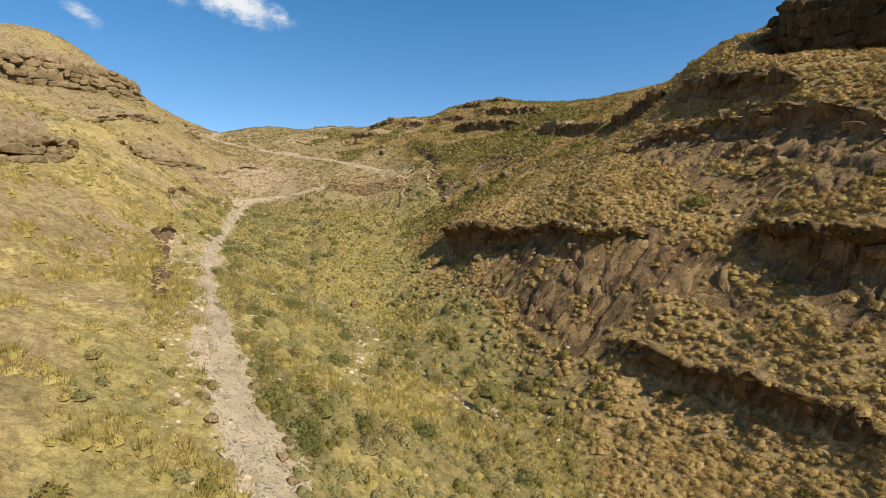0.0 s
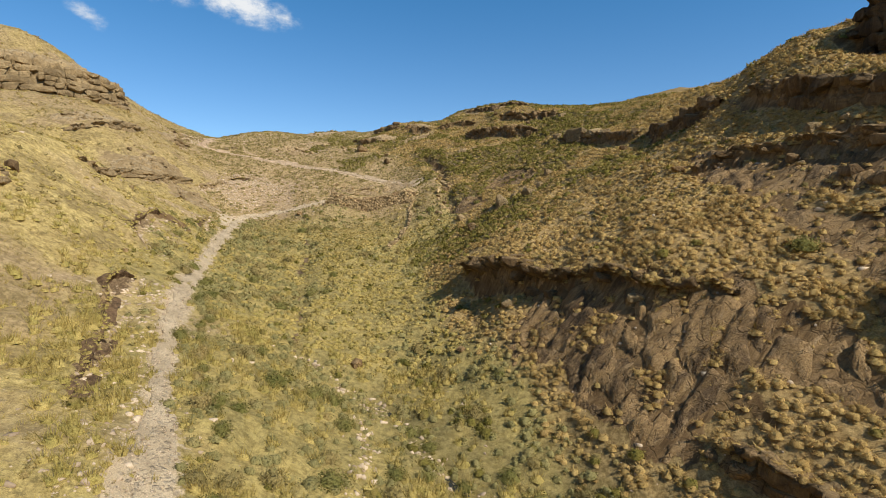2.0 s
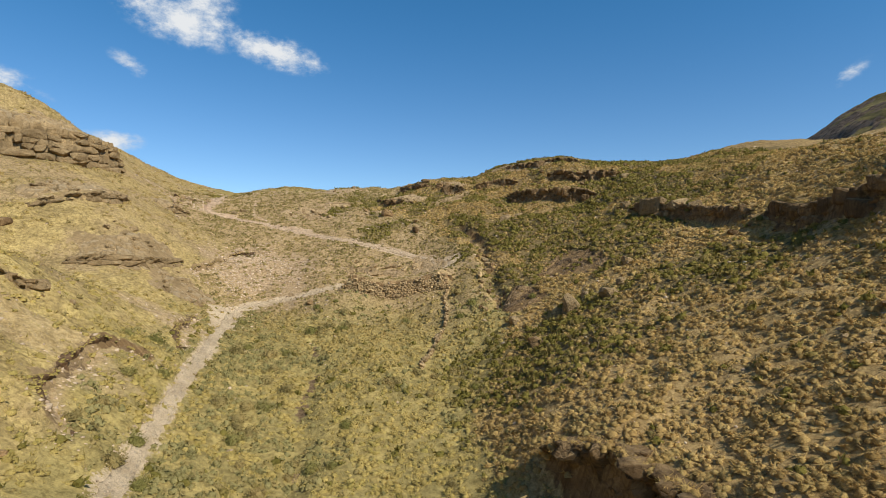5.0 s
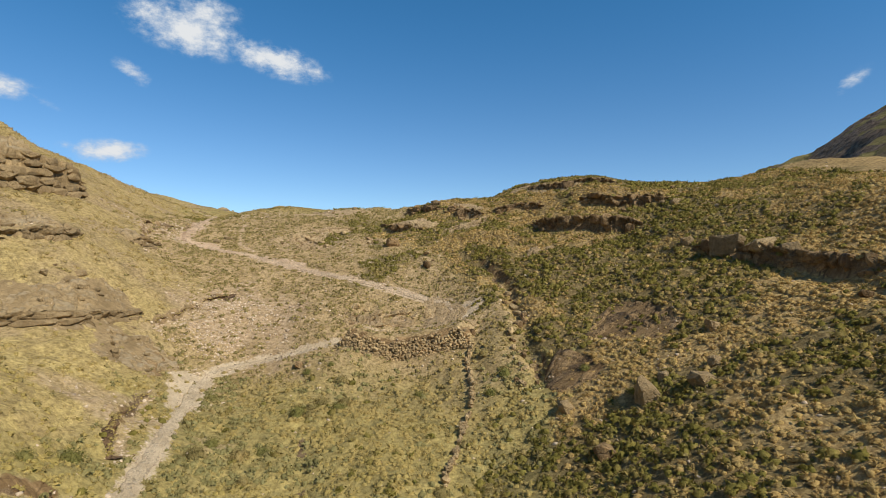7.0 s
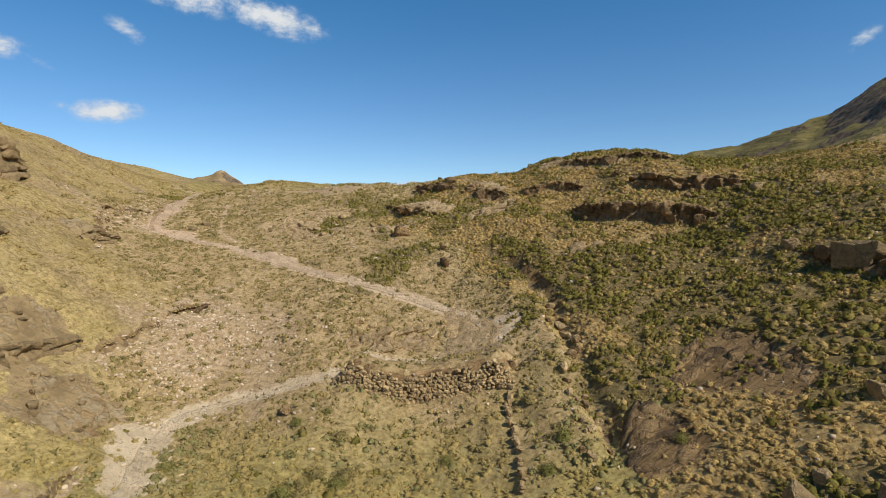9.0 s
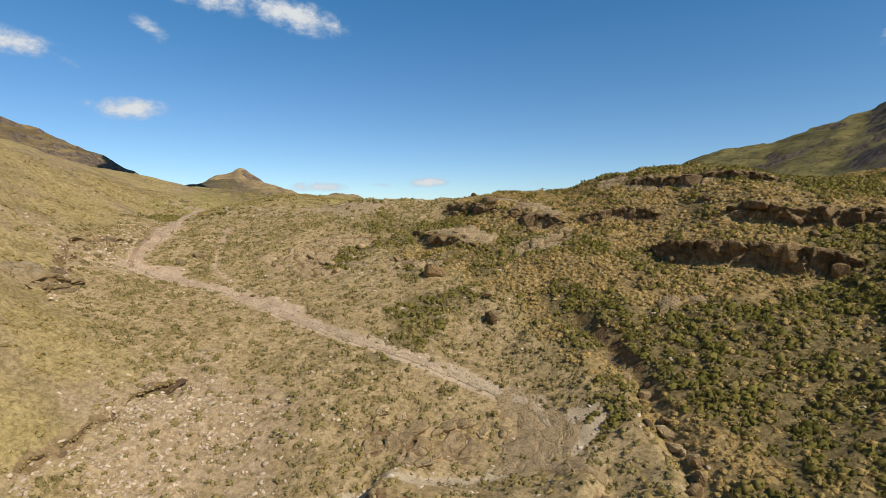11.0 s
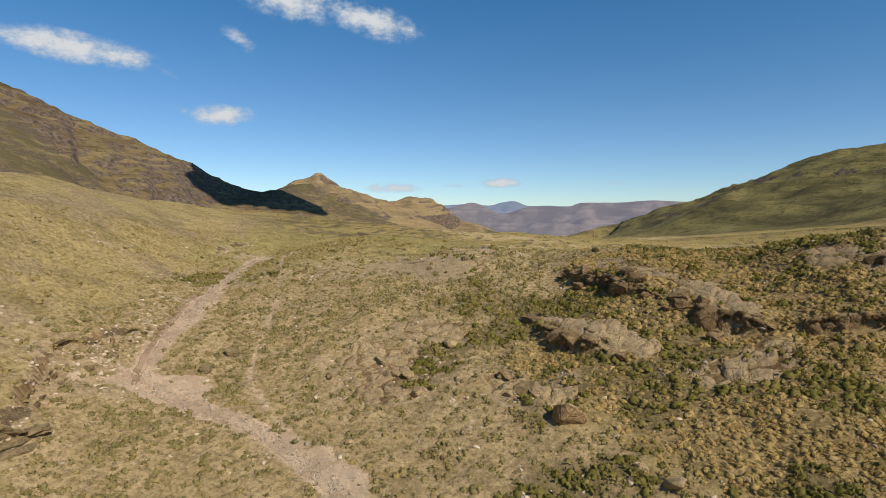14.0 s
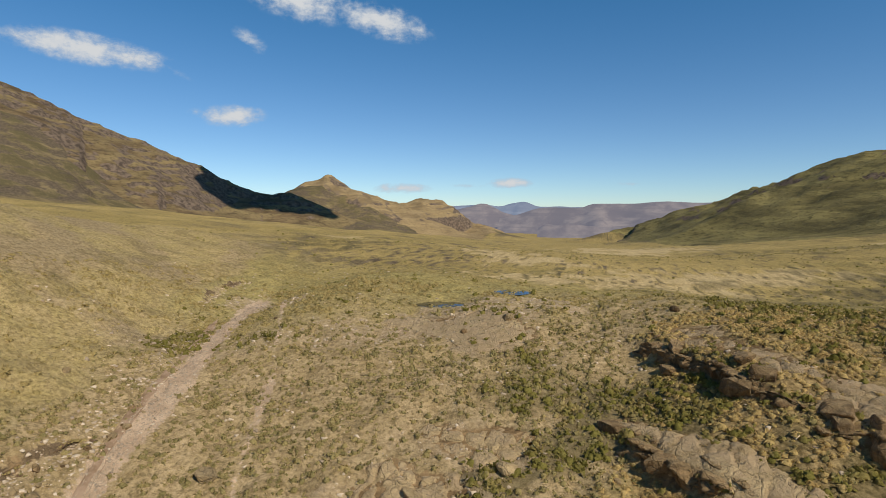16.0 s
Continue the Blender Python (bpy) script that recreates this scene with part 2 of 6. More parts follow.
BANK_LEDGES = [
    ("high_ledge", [(38, 46), (37, 52), (33.5, 60), (29, 67.5), (23, 72)], 1.2),
    ("crag", [(60, 50), (52, 57), (47, 64), (44.5, 70.5), (44.5, 75.5)], 11.0),
    ("shaded_ledge", [(38, 58), (36, 64), (34.5, 71), (33.5, 78)], 2.6),
    ("long_ledge", [(33, 82), (31.5, 90), (31, 97), (32, 103)], 2.4),
    ("broken_ledge", [(31, 104), (29, 109), (27.5, 114.5), (26, 120), (24.5, 124), (22.5, 128)], 2.2),
]
BASIN_LEDGES = [
    ("basalt_step", [(20, 143.5), (15.5, 146.5), (10, 151), (6, 154), (3.5, 157)], 2.6),
    ("basalt_step", [(27, 148), (22, 150), (17, 153), (12.5, 157.5)], 2.0),
    ("rim_rock", [(22, 161), (17, 165.5), (11, 169.5), (4, 175)], 1.0),
    ("rim_rock", [(7, 163), (1, 166.5), (-5, 168)], 1.6),
    ("rim_rock", [(-5.5, 168), (-9, 170), (-13.5, 173)], 2.2),
    ("rim_rock", [(-14.5, 175.5), (-18, 178.5), (-20, 183), (-23.5, 188), (-26, 192)], 1.6),
    ("basalt_step", [(-20.5, 168), (-24.5, 171.5), (-29, 177)], 1.8),
]
LEFT_LEDGES = [
    ("left_crag", [(-82, 150), (-82.5, 143), (-84, 136.5), (-88, 131), (-95, 125), (-104, 120)], 8.0),
    ("left_ledge", [(-67.5, 131), (-67, 124.5), (-69.5, 118.5), (-73, 113)], 1.5),
    ("left_ledge", [(-65.5, 148), (-67, 141)], 1.4),
    ("left_slab", [(-53.5, 123), (-55.5, 116.5), (-58, 111.5), (-62, 107)], 0.5),
    ("left_block", [(-44, 64), (-43, 58), (-43, 52), (-44, 45)], 2.6),
    ("left_ledge", [(-45, 84), (-47, 79)], 1.0),
]
LEDGES = NEAR_LEDGES + BANK_LEDGES + BASIN_LEDGES + LEFT_LEDGES
# eroded banks of turf, a step of less than a metre
BANKS = [
    (rounded([(-65, 141), (-67.5, 146), (-70, 150), (-72.5, 154), (-73.2, 160), (-72.5, 166)]), 0.42),
    (rounded([(-52, 122), (-51.5, 127), (-50.5, 131), (-50, 134), (-47.5, 138)]), 0.5),
    (rounded([(-22, 40), (-25, 48), (-28, 53), (-29.5, 57), (-29.5, 61)]), 0.4),
    (rounded([(-33, 69), (-36.5, 72), (-38.5, 78), (-39.5, 84), (-37, 88)]), 0.6),
    (rounded([(-39, 95), (-42.5, 102), (-44.5, 110)]), 0.45),
    (rounded([(-86.5, 199), (-88.7, 204.9), (-90.1, 210.1), (-90.5, 217)]), 0.5),
]
# the retaining wall under the hairpin bend (uphill to its right) and the row of stones below it
WALL_LINE, WALL_TALL = [(-8.4, 123.4), (-11.2, 123.9), (-15, 124.3), (-19, 123.9), (-22.5, 123.9), (-27, 125.4)], 2.3
ROW_LINE = [(-8.7, 122.6), (-9.1, 120), (-8.8, 116.8), (-8.6, 113.5), (-8.7, 110), (-9.4, 107.4), (-10, 104), (-11, 98)]
PUDDLES = [(-50.6, 204.8, 3.4, 2.0), (-41.8, 213.8, 2.4, 1.9)]
STREAM = rounded([(5, 42), (2.2, 44.7), (-0.5, 46.4), (-2.1, 48.2), (-4.1, 51.5), (-5.7, 55), (-7.6, 56.6), (-11, 57.5), (-15.4, 61.1)], 1.0)
STONE_RIB = [(-5.8, 39.2), (-6.7, 41.5), (-7.1, 46.1), (-8.1, 52.3), (-7.4, 56.6)]
GULLIES = [
    (rounded([(5, 42), (2.2, 44.7), (-0.5, 46.4), (-2.1, 48.2), (-4.1, 51.5), (-5.7, 55), (-7.6, 56.6), (-11, 57.5), (-15.4, 61.1), (-17, 66), (-19, 76), (-22, 86), (-24, 99), (-26, 106)]), 0.55, 1.0),
    (rounded([(-1, 110), (-1, 117), (-2, 127), (-2.6, 133), (-4, 140), (-9, 150)]), 1.5, 1.2),
]


# bare rock breaking out of the turf: outline in plan, how far it stands out, how broken it is, the kind of stone, label
SLABS = []


def bare_rock(outline, rise, rough, stone, label):
    ring = [*outline, outline[0]]
    SLABS.append((rounded([outline[-1], *ring, outline[1]], 0.8), ring, rise, rough, stone, label))


STREAKED = "rain-streaked brown basalt slab on the steep bank"
PALE = "cracked sunlit grey-brown rock slab in the grass slope"
SUNK = "cracked tan rock slab half sunk in the dry ground"
bare_rock([(6.2, 62.5), (4.6, 61.5), (6.7, 55.1), (8.1, 50.5), (10.9, 47.5), (13.3, 45.2), (15, 46.2), (17.5, 46.6), (19.3, 46.1), (24, 41.5), (24.7, 44.7), (22.1, 48.4), (21, 51.5), (17.5, 54), (13, 58.5), (9.5, 62.5), (6.8, 66)], 0.3, 1.3, "brown", STREAKED)
bare_rock([(25.5, 76), (29.1, 68), (32.9, 61.5), (34.9, 56.2), (38.5, 49), (41, 44), (37, 42.5), (33.2, 44.8), (32.4, 49.2), (30.6, 54.3), (27.3, 58), (24.3, 64.4), (23.5, 70)], 0.25, 1.0, "brown", STREAKED)
bare_rock([(25.8, 59.5), (29.3, 53.5), (31.4, 49), (28.4, 48.3), (26.7, 48.6), (25.7, 53.1)], 0.1, 0.4, "brown", "smooth brown rock washed bare on the bank")
bare_rock([(26.6, 47), (28.1, 44.5), (29.5, 42.5), (31, 40.5), (32.5, 38.5), (30, 35), (28.3, 34), (27.8, 36.6), (27.5, 41), (26.4, 45.4)], 0.2, 1.4, "brown", "dark rock wall of a shaded gully")
bare_rock([(-15.1, 138.6), (-10.4, 135.7), (-8.4, 130.5), (-9.5, 128), (-14, 129.4), (-17, 133.5)], 0.12, 0.3, "tan", "smooth pale rock laid bare at the hairpin bend")
bare_rock([(-27.9, 130), (-27.4, 134.2), (-22.5, 135), (-21.5, 132), (-24, 130.2)], 0.5, 1.6, "tan", "tilted slabs of tan rock above the hairpin bend")
bare_rock([(-21, 132), (-20.5, 135), (-16.8, 134.8), (-17.4, 131.6)], 0.35, 1.2, "tan", "tilted slabs of tan rock above the hairpin bend")
bare_rock([(6, 118), (9, 122), (13, 118.5), (14.9, 113.1), (12.4, 111.7), (7.5, 115.2)], 0.1, 0.9, "brown", "bare brown rock and earth on the stony bank")
bare_rock([(0.5, 113), (2.5, 116), (5, 113.5), (4.6, 109.5), (1, 109.7)], 0.08, 0.5, "brown", "bare brown rock and earth on the stony bank")
bare_rock([(-60.5, 117.6), (-58.5, 123), (-55.3, 123.3), (-54.5, 118.5), (-56.2, 112.5), (-61, 108.5), (-64, 112)], 0.14, 1.5, "pale", PALE)
bare_rock([(-53.5, 118), (-51, 120.5), (-45.8, 117), (-47.4, 112.1), (-50.2, 109.8), (-53.6, 111.8)], 0.15, 1.3, "pale", PALE)
bare_rock([(-77, 117), (-76, 124), (-69.8, 131.5), (-68, 129), (-69, 121), (-73, 115)], 0.14, 1.5, "pale", PALE)
bare_rock([(-71, 142.8), (-68.8, 144.5), (-66.3, 143.8), (-65.6, 141.2), (-68.1, 139.8)], 0.5, 0.8, "pale", "smooth grey-brown rock dome beside the eroded bank")
bare_rock([(-50, 67.5), (-45.3, 64), (-43.4, 53.5), (-44, 47), (-48, 47), (-49, 58)], 0.5, 1.6, "pale", PALE)
bare_rock([(-90, 146), (-84, 142), (-83, 137), (-88, 130.5), (-96, 125), (-99, 129), (-92, 136)], 0.4, 1.6, "pale", PALE)
bare_rock([(-45.1, 174.8), (-40.5, 176.3), (-36.9, 176.4), (-35.2, 174.6), (-36.6, 172), (-40.9, 172.2)], 0.18, 0.7, "tan", SUNK)
bare_rock([(-31.9, 165.3), (-28.2, 165.8), (-25, 163.5), (-24.7, 162), (-28.6, 161.4)], 0.5, 0.9, "tan", SUNK)
bare_rock([(-47.3, 170.3), (-42, 170.6), (-40.8, 168), (-44, 165.8), (-47.5, 166.5)], 0.28, 1.1, "tan", SUNK)
bare_rock([(-44, 165), (-40.8, 165.6), (-39.2, 162.7), (-43.1, 161.5), (-46, 163)], 0.3, 1.1, "tan", SUNK)
bare_rock([(-28.9, 178.6), (-26, 178.4), (-21.2, 172.8), (-16.3, 169.4), (-18, 167.6), (-20.6, 168.6), (-24.4, 172), (-27.9, 176)], 0.35, 0.45, "tan", "tilted tan rock slab above a dark broken edge")
bare_rock([(-14, 175.2), (-13, 177.2), (-8, 175.5), (-5.2, 172.5), (-4.8, 170.8), (-7, 170), (-10.5, 172)], 0.3, 0.6, "tan", "brown rim rock weathered into low slabs")
bare_rock([(-22.5, 194), (-18, 193), (-16, 187), (-12.4, 180.5), (-8.5, 177.2), (-12.5, 177.6), (-17, 180.8), (-20, 187)], 0.1, 0.6, "tan", "flat bare rock along the top of the rim")
bare_rock([(-13.3, 164.3), (-10.6, 166.3), (-6.9, 166.6), (-5.5, 164.5), (-8, 162.3), (-12.4, 162.5)], 0.2, 1.3, "tan", "shattered brown rock among green scrub")
bare_rock([(-57.5, 197.5), (-53, 198.6), (-46.5, 199), (-39.5, 198), (-36.5, 192), (-38.5, 188.6), (-43, 188), (-49.4, 192.5)], 0.06, 0.15, "tan", "bare flat brown rock beside the pools")
bare_rock([(1.3, 180.7), (6.7, 175.5), (9, 171.5), (7.5, 169.8), (3.9, 173), (-0.5, 178)], 0.2, 0.6, "tan", "smooth sloping slab along the rim")
bare_rock([(9.5, 172), (13.5, 169), (14, 166.8), (10, 169.4)], 0.3, 1.0, "tan", "smooth sloping slab along the rim")
bare_rock([(-8.5, 150.3), (-5.5, 149.4), (-5.7, 147.9), (-8, 148.6)], 0.15, 1.2, "tan", "shattered brown rock among green scrub")
bare_rock([(2.2, 147.5), (5.7, 146.4), (5.2, 144.8), (2.2, 145.8)], 0.15, 1.2, "tan", "shattered brown rock among green scrub")


def depth_in(line, ring, x, y):
    """Metres inside an outline, negative outside it."""
    d, _, _, _, _ = along(line, x, y)
    within = np.zeros(np.shape(x), bool)
    for (ax, ay), (bx, by) in zip(ring, ring[1:]):
        crossed = (ay > y) != (by > y)
        within ^= crossed & (x < ax + (bx - ax) * (y - ay) / (by - ay if by != ay else 1e-9))
    return np.where(within, d, -d)


def bare(x, y, low=-0.3, high=0.5):
    """0 to 1 over the bare rock."""
    total = np.zeros(np.shape(x))
    for line, ring, *_ in SLABS:
        xs, ys = [p[0] for p in ring], [p[1] for p in ring]
        k = np.nonzero((x > min(xs) - 2) & (x < max(xs) + 2) & (y > min(ys) - 2) & (y < max(ys) + 2))[0]
        if len(k):
            d = depth_in(line, ring, x[k], y[k]) + 2.4 * fractal(x[k], y[k], 3.0, 4, 55, 0.6)
            total[k] = np.maximum(total[k], smooth(d, low, high))
    return total


def plates(x, y, size, seed):
    """Irregular plates: distance to the joint, a number for each plate, and the way from its middle."""
    u, v = x / size, y / size
    i, j = np.floor(u).astype(int), np.floor(v).astype(int)
    first, second = np.full(u.shape, 9.0), np.full(u.shape, 9.0)
    mark, du, dv = np.zeros(u.shape), np.zeros(u.shape), np.zeros(u.shape)
    for a in (-1, 0, 1):
        for b in (-1, 0, 1):
            p, q = i + a, j + b
            cx, cy = p + LATTICE[(p + 7 * seed) & 255, q & 255], q + LATTICE[p & 255, (q + 13 * seed) & 255]
            d = np.hypot(u - cx, v - cy)
            closer = d < first
            second = np.where(closer, first, np.minimum(second, d))
            mark = np.where(closer, LATTICE[(p + 31) & 255, (q + 5 * seed) & 255], mark)
            du, dv = np.where(closer, u - cx, du), np.where(closer, v - cy, dv)
            first = np.where(closer, d, first)
    return second - first, mark, du, dv


def spots(patches, x, y, rag=0.5):
    """0 to 1 inside ragged oval patches."""
    total = np.zeros(np.shape(x))
    warp = rag * (fractal(x, y, 6.0, 3, 12) * 1.6 + value_noise(x, y, 1.3, 5) * 0.5)
    for cx, cy, a, b, bearing, *full in patches:
        c, s = math.cos(radians(bearing)), math.sin(radians(bearing))
        u, v = ((x - cx) * c + (y - cy) * s) / a, (-(x - cx) * s + (y - cy) * c) / b
        total = np.maximum(total, smooth(1.1 - np.sqrt(u * u + v * v) + warp, 0.0, 0.35) * (full[0] if full else 1.0))
    return total


def land(x, y, fine=True):
    """Height of the ground."""
    x, y = np.asarray(x, float), np.asarray(y, float)
    outside = np.hypot(np.maximum(np.maximum(LINES[0] - x, x - LINES[-1]), 0), np.maximum(np.maximum(-y, y - 260), 0))
    w = smooth(outside, 0, 110)
    z = np.where(w < 1, valley(x, y), 0) * (1 - w) + open_country(x, y) * w
    for _, line, tall in LEDGES:
        d, s, side, part_height, run = along(line, x, y)
        ends = smooth(np.minimum(s, run - s), -0.5, 3.0) * (d < 14) * (part_height if len(line[0]) > 2 else 1.0)
        z = z + 0.36 * tall * np.tanh(-side * d / 0.45) * np.exp(-(d / 4.0) ** 2) * ends
    d, _, _, _, _ = along(LEDGES[0][1], x, y)
    z = z + np.exp(-(d / 6.5) ** 2)
    d, s, side, _, run = along(WALL_LINE, x, y)
    z = z + (0.9 + WALL_TALL * (0.5 + 0.5 * np.tanh(-side * d / 0.3))) * np.exp(-(d / 5) ** 2) * smooth(np.minimum(s, run - s), -0.5, 2.0)
    for line, tall in BANKS:
        d, s, side, _, run = along(line, x, y)
        wob = d * side + 0.5 * value_noise(x, y, 1.6, 6)
        z = z + 0.75 * tall * np.tanh(wob / 0.22) * np.exp(-(d / 2.0) ** 2) * smooth(np.minimum(s, run - s), -0.5, 2.0)
    for line, deep, wide in GULLIES:
        d, s, side, _, run = along(line, x, y)
        d = d + 0.9 * value_noise(x, y, 3.0, 4)
        z = z - deep * np.exp(-(d / wide) ** 2) * smooth(np.minimum(s, run - s), 0, 4)
    for px, py, a, c in PUDDLES:
        hold = smooth(np.sqrt(((x - px) / (a + 3)) ** 2 + ((y - py) / (c + 3)) ** 2), 1.0, 0.55)
        pan = smooth(np.sqrt(((x - px) / a) ** 2 + ((y - py) / c) ** 2) + 0.8 * value_noise(x, y, 1.3, 3), 1.4, 0.9)
        z = z * (1 - hold) + hold * (valley(np.array([px]), np.array([py]))[0] - 0.25 * pan)
    if fine:
        d, _, _, _, _ = along(TRACK, x, y)
        stone = bare(x.ravel(), y.ravel(), -0.6, 0.8).reshape(x.shape)
        calm = smooth(d, 0.9, 2.6) * (1 - stone)
        z = z - 0.12 * stone
        for px, py, a, c in PUDDLES:
            calm = calm * smooth(np.hypot(x - px, (y - py) * 1.5), a, a + 2.5)
        z = z + calm * (1 - 0.6 * w) * (0.6 * fractal(x, y, 7.0, 2, 1) + 0.55 * fractal(x, y, 2.4, 2, 9, 0.6))
        z = z + 2.4 * fractal(x, y, 30.0, 3, 61) * smooth(-x, 72, 100) * smooth(y, 165, 200)
        z = z - 0.2 * smooth(TRACK_HALF - 0.05 - d, 0, 0.5)
    return z

# ---- what covers the ground ----
# line between the grassed slope and the valley floor, and the line where the stony right bank begins
GRASS_EDGE = [(-3, -20), (-12, 15), (-16, 27), (-27, 50), (-37, 76), (-43, 100), (-50, 122), (-52, 134), (-66, 143), (-74, 157), (-76, 172), (-84, 190), (-98, 230), (-110, 262)]
STONY_EDGE = [(24, -20), (16, 14), (10, 40), (2, 56), (-2.5, 70), (-4, 84), (-2, 96), (1, 108), (0, 118), (-2, 128), (-6, 140), (-15, 150), (-22, 160), (-28, 168), (-29, 180), (-24, 194), (-8, 206), (14, 216), (50, 235)]
# pale straw flats past the saddle
FIELDS = [(-16, 255, 26, 10, 15), (10, 285, 30, 12, 20), (-50, 300, 22, 12, 120), (-22, 262, 24, 9, 20), (-34, 250, 14, 6, 20), (-10, 400, 25, 30, 60), (5, 490, 40, 35, 70), (60, 300, 20, 5, 20), (-120, 330, 30, 12, 110), (110, 420, 40, 10, 40)]
# dark green scrub: place, half length, half width, bearing, how dense
LOWER_SCRUB = [(21, 98, 7, 10, 100, 0.9), (25, 92, 5, 8, 95, 0.6), (4, 97, 6, 7, 60, 0.8), (5, 90, 5, 8, 60, 0.5), (-2, 92, 4, 9, 80, 0.5), (-10, 31, 2, 7, 25, 0.6), (-1, 50, 4, 12, 20, 0.35), (0, 34, 9, 9, 0, 0.3), (8, 44, 7, 6, 0, 0.4)]
BASIN_SCRUB = [(16, 124, 13, 9, 135, 1.0), (8, 137, 15, 8, 140, 0.9), (23, 143, 12, 7, 150, 0.7), (26, 136, 13, 8, 140, 0.75), (33, 122, 6, 12, 100, 0.6), (-24, 152, 5, 3, 20, 0.5), (-38, 190, 10, 4, 120, 0.4), (11, 125, 14, 8, 140, 1.0), (3, 121, 6, 5, 120, 0.8), (17, 120, 8, 5, 130, 0.8), (-31, 176, 5, 14, 120, 0.7), (5, 180, 18, 8, 150, 0.8), (22, 168, 16, 7, 150, 0.7), (5, 135, 14, 6, 150, 1.0), (13, 131, 12, 7, 140, 1.0)]
RIM_SCRUB = [(18, 127, 9, 5, 130, 0.7), (-3, 145, 8, 3, 130, 0.8), (10, 141, 9, 3, 150, 0.5), (-17, 160, 4, 16, 150, 0.7), (-22, 166, 3, 10, 140, 0.5), (-28, 182, 3, 10, 110, 0.6), (-2, 158, 9, 3, 150, 0.6), (-12, 164, 9, 4, 160, 0.6), (-78, 186, 3, 6, 110, 0.6), (36, 150, 20, 9, 150, 0.6), (30, 180, 22, 10, 160, 0.6), (8, 190, 18, 6, 150, 0.5)]
FAR_SCRUB = [(24, 226, 36, 22, 160, 0.75), (0, 203, 16, 8, 160, 0.6), (75, 250, 60, 28, 155, 0.85), (140, 340, 90, 45, 150, 0.8), (220, 480, 120, 70, 140, 0.8), (58, 212, 28, 15, 160, 0.85), (30, 205, 22, 9, 165, 0.7)]
SCRUB = LOWER_SCRUB + BASIN_SCRUB + RIM_SCRUB + FAR_SCRUB
# bare gravel and mud beside the track and the pools
GRAVEL = [(-12.5, 131.5, 3.4, 2.0, 35), (-41, 122, 2.6, 1.6, 60), (-41.5, 112, 2.2, 4.5, 20), (-63, 158, 5, 3, 20), (-42, 152.5, 5, 1.5, 150)]
RED_EARTH = [(-47, 199, 14, 7, 20, 0.95), (-41, 174, 7, 3, 10, 0.8), (-44, 166, 6, 5, 20, 0.7), (-28, 163.5, 5, 3, 10, 0.7), (-40, 131, 9, 6, 130, 1), (-46, 138, 7, 4, 130, 0.8), (-47, 131, 4, 6, 70, 0.9), (-38, 79, 3, 7, 110, 0.6), (-27, 55, 3, 6, 110, 0.5), (-41, 103, 2.5, 9, 100, 0.9), (-71, 155, 3, 10, 100, 0.6), (-74, 186, 3, 20, 110, 0.5), (-20, 36, 3, 10, 115, 0.4), (-79, 204, 3, 8, 100, 0.8)]


def signed(line, x, y):
    d, _, side, _, _ = along(line, x, y)
    return d * side


def cover(x, y):
    """Weights of grass, bare earth, rock, red earth, golden bank and scrub."""
    x, y = np.asarray(x, float), np.asarray(y, float)
    rag = 5 * fractal(x, y, 9.0, 3, 21)
    slope = smooth(signed(GRASS_EDGE, x, y) + rag, -1.5, 2.5)
    bank = smooth(-signed(STONY_EDGE, x, y) + rag, -1.5, 2.5) * smooth(238 - y, 0, 30)
    basin = smooth(y - 116 + rag * 2, -8, 10) * (1 - slope) * (1 - bank) * smooth(216 + 0.25 * x + 3 * rag - y, -16, 16)
    d, _, _, _, _ = along(TRACK, x, y)
    verge = np.clip(1.22 - 0.8 * d + 0.12 * rag + 0.45 * smooth(y, 150, 165) + 0.5 * smooth(52 - y, 0, 22), 0, 1) * smooth(222 + 3 * rag - y, 0, 24)
    verge = np.maximum(verge, 0.9 * spots(GRAVEL, x, y, 0.8))
    d2, _, _, _, _ = along(SIDE_PATH, x, y)
    verge = np.maximum(verge, 0.65 * smooth(0.9 + rag * 0.15 - d2, 0, 0.7))
    rock = bare(x.ravel(), y.ravel()).reshape(x.shape) * (1 - verge)
    red = spots(RED_EARTH, x, y, 0.7)
    for line, _ in BANKS:
        b, s, side, _, run = along(line, x, y)
        red = np.maximum(red, smooth(1.4 + 0.2 * rag - b, 0, 0.8) * (side < 0.5) * smooth(np.minimum(s, run - s), -1, 2))
    scrub = np.minimum(1, 1.5 * spots(SCRUB, x, y, 0.8))
    return slope, basin, bank, verge, rock, red, scrub


def broken_turf(x, y):
    """Where the dark soil shows below the broken edges of the turf."""
    total = np.zeros(np.shape(x))
    for line, tall in BANKS:
        d, s, side, _, run = along(line, x, y)
        wob = d * side + 0.9 * value_noise(x, y, 1.6, 6)
        total = np.maximum(total, smooth(wob, -0.5 - 0.6 * smooth(value_noise(x, y, 5.0, 19), 0.1, 0.3), -0.25) * smooth(0.35 - wob, 0, 0.3) * (d < 3) * smooth(np.minimum(s, run - s), -0.5, 2) * smooth(value_noise(x, y, 3.3, 15), -0.4, 0.0))
    for line, deep, wide in GULLIES:
        d, s, side, _, run = along(line, x, y)
        total = np.maximum(total, 0.8 * smooth(0.5 - d - 0.9 * value_noise(x, y, 3.0, 4), 0, 0.3) * smooth(value_noise(x, y, 4.0, 16), -0.2, 0.2))
    return total


# ---- materials ----
def material(name):
    m = bpy.data.materials.new(name)
    m.use_nodes = True
    return m, Nodes(m.node_tree)


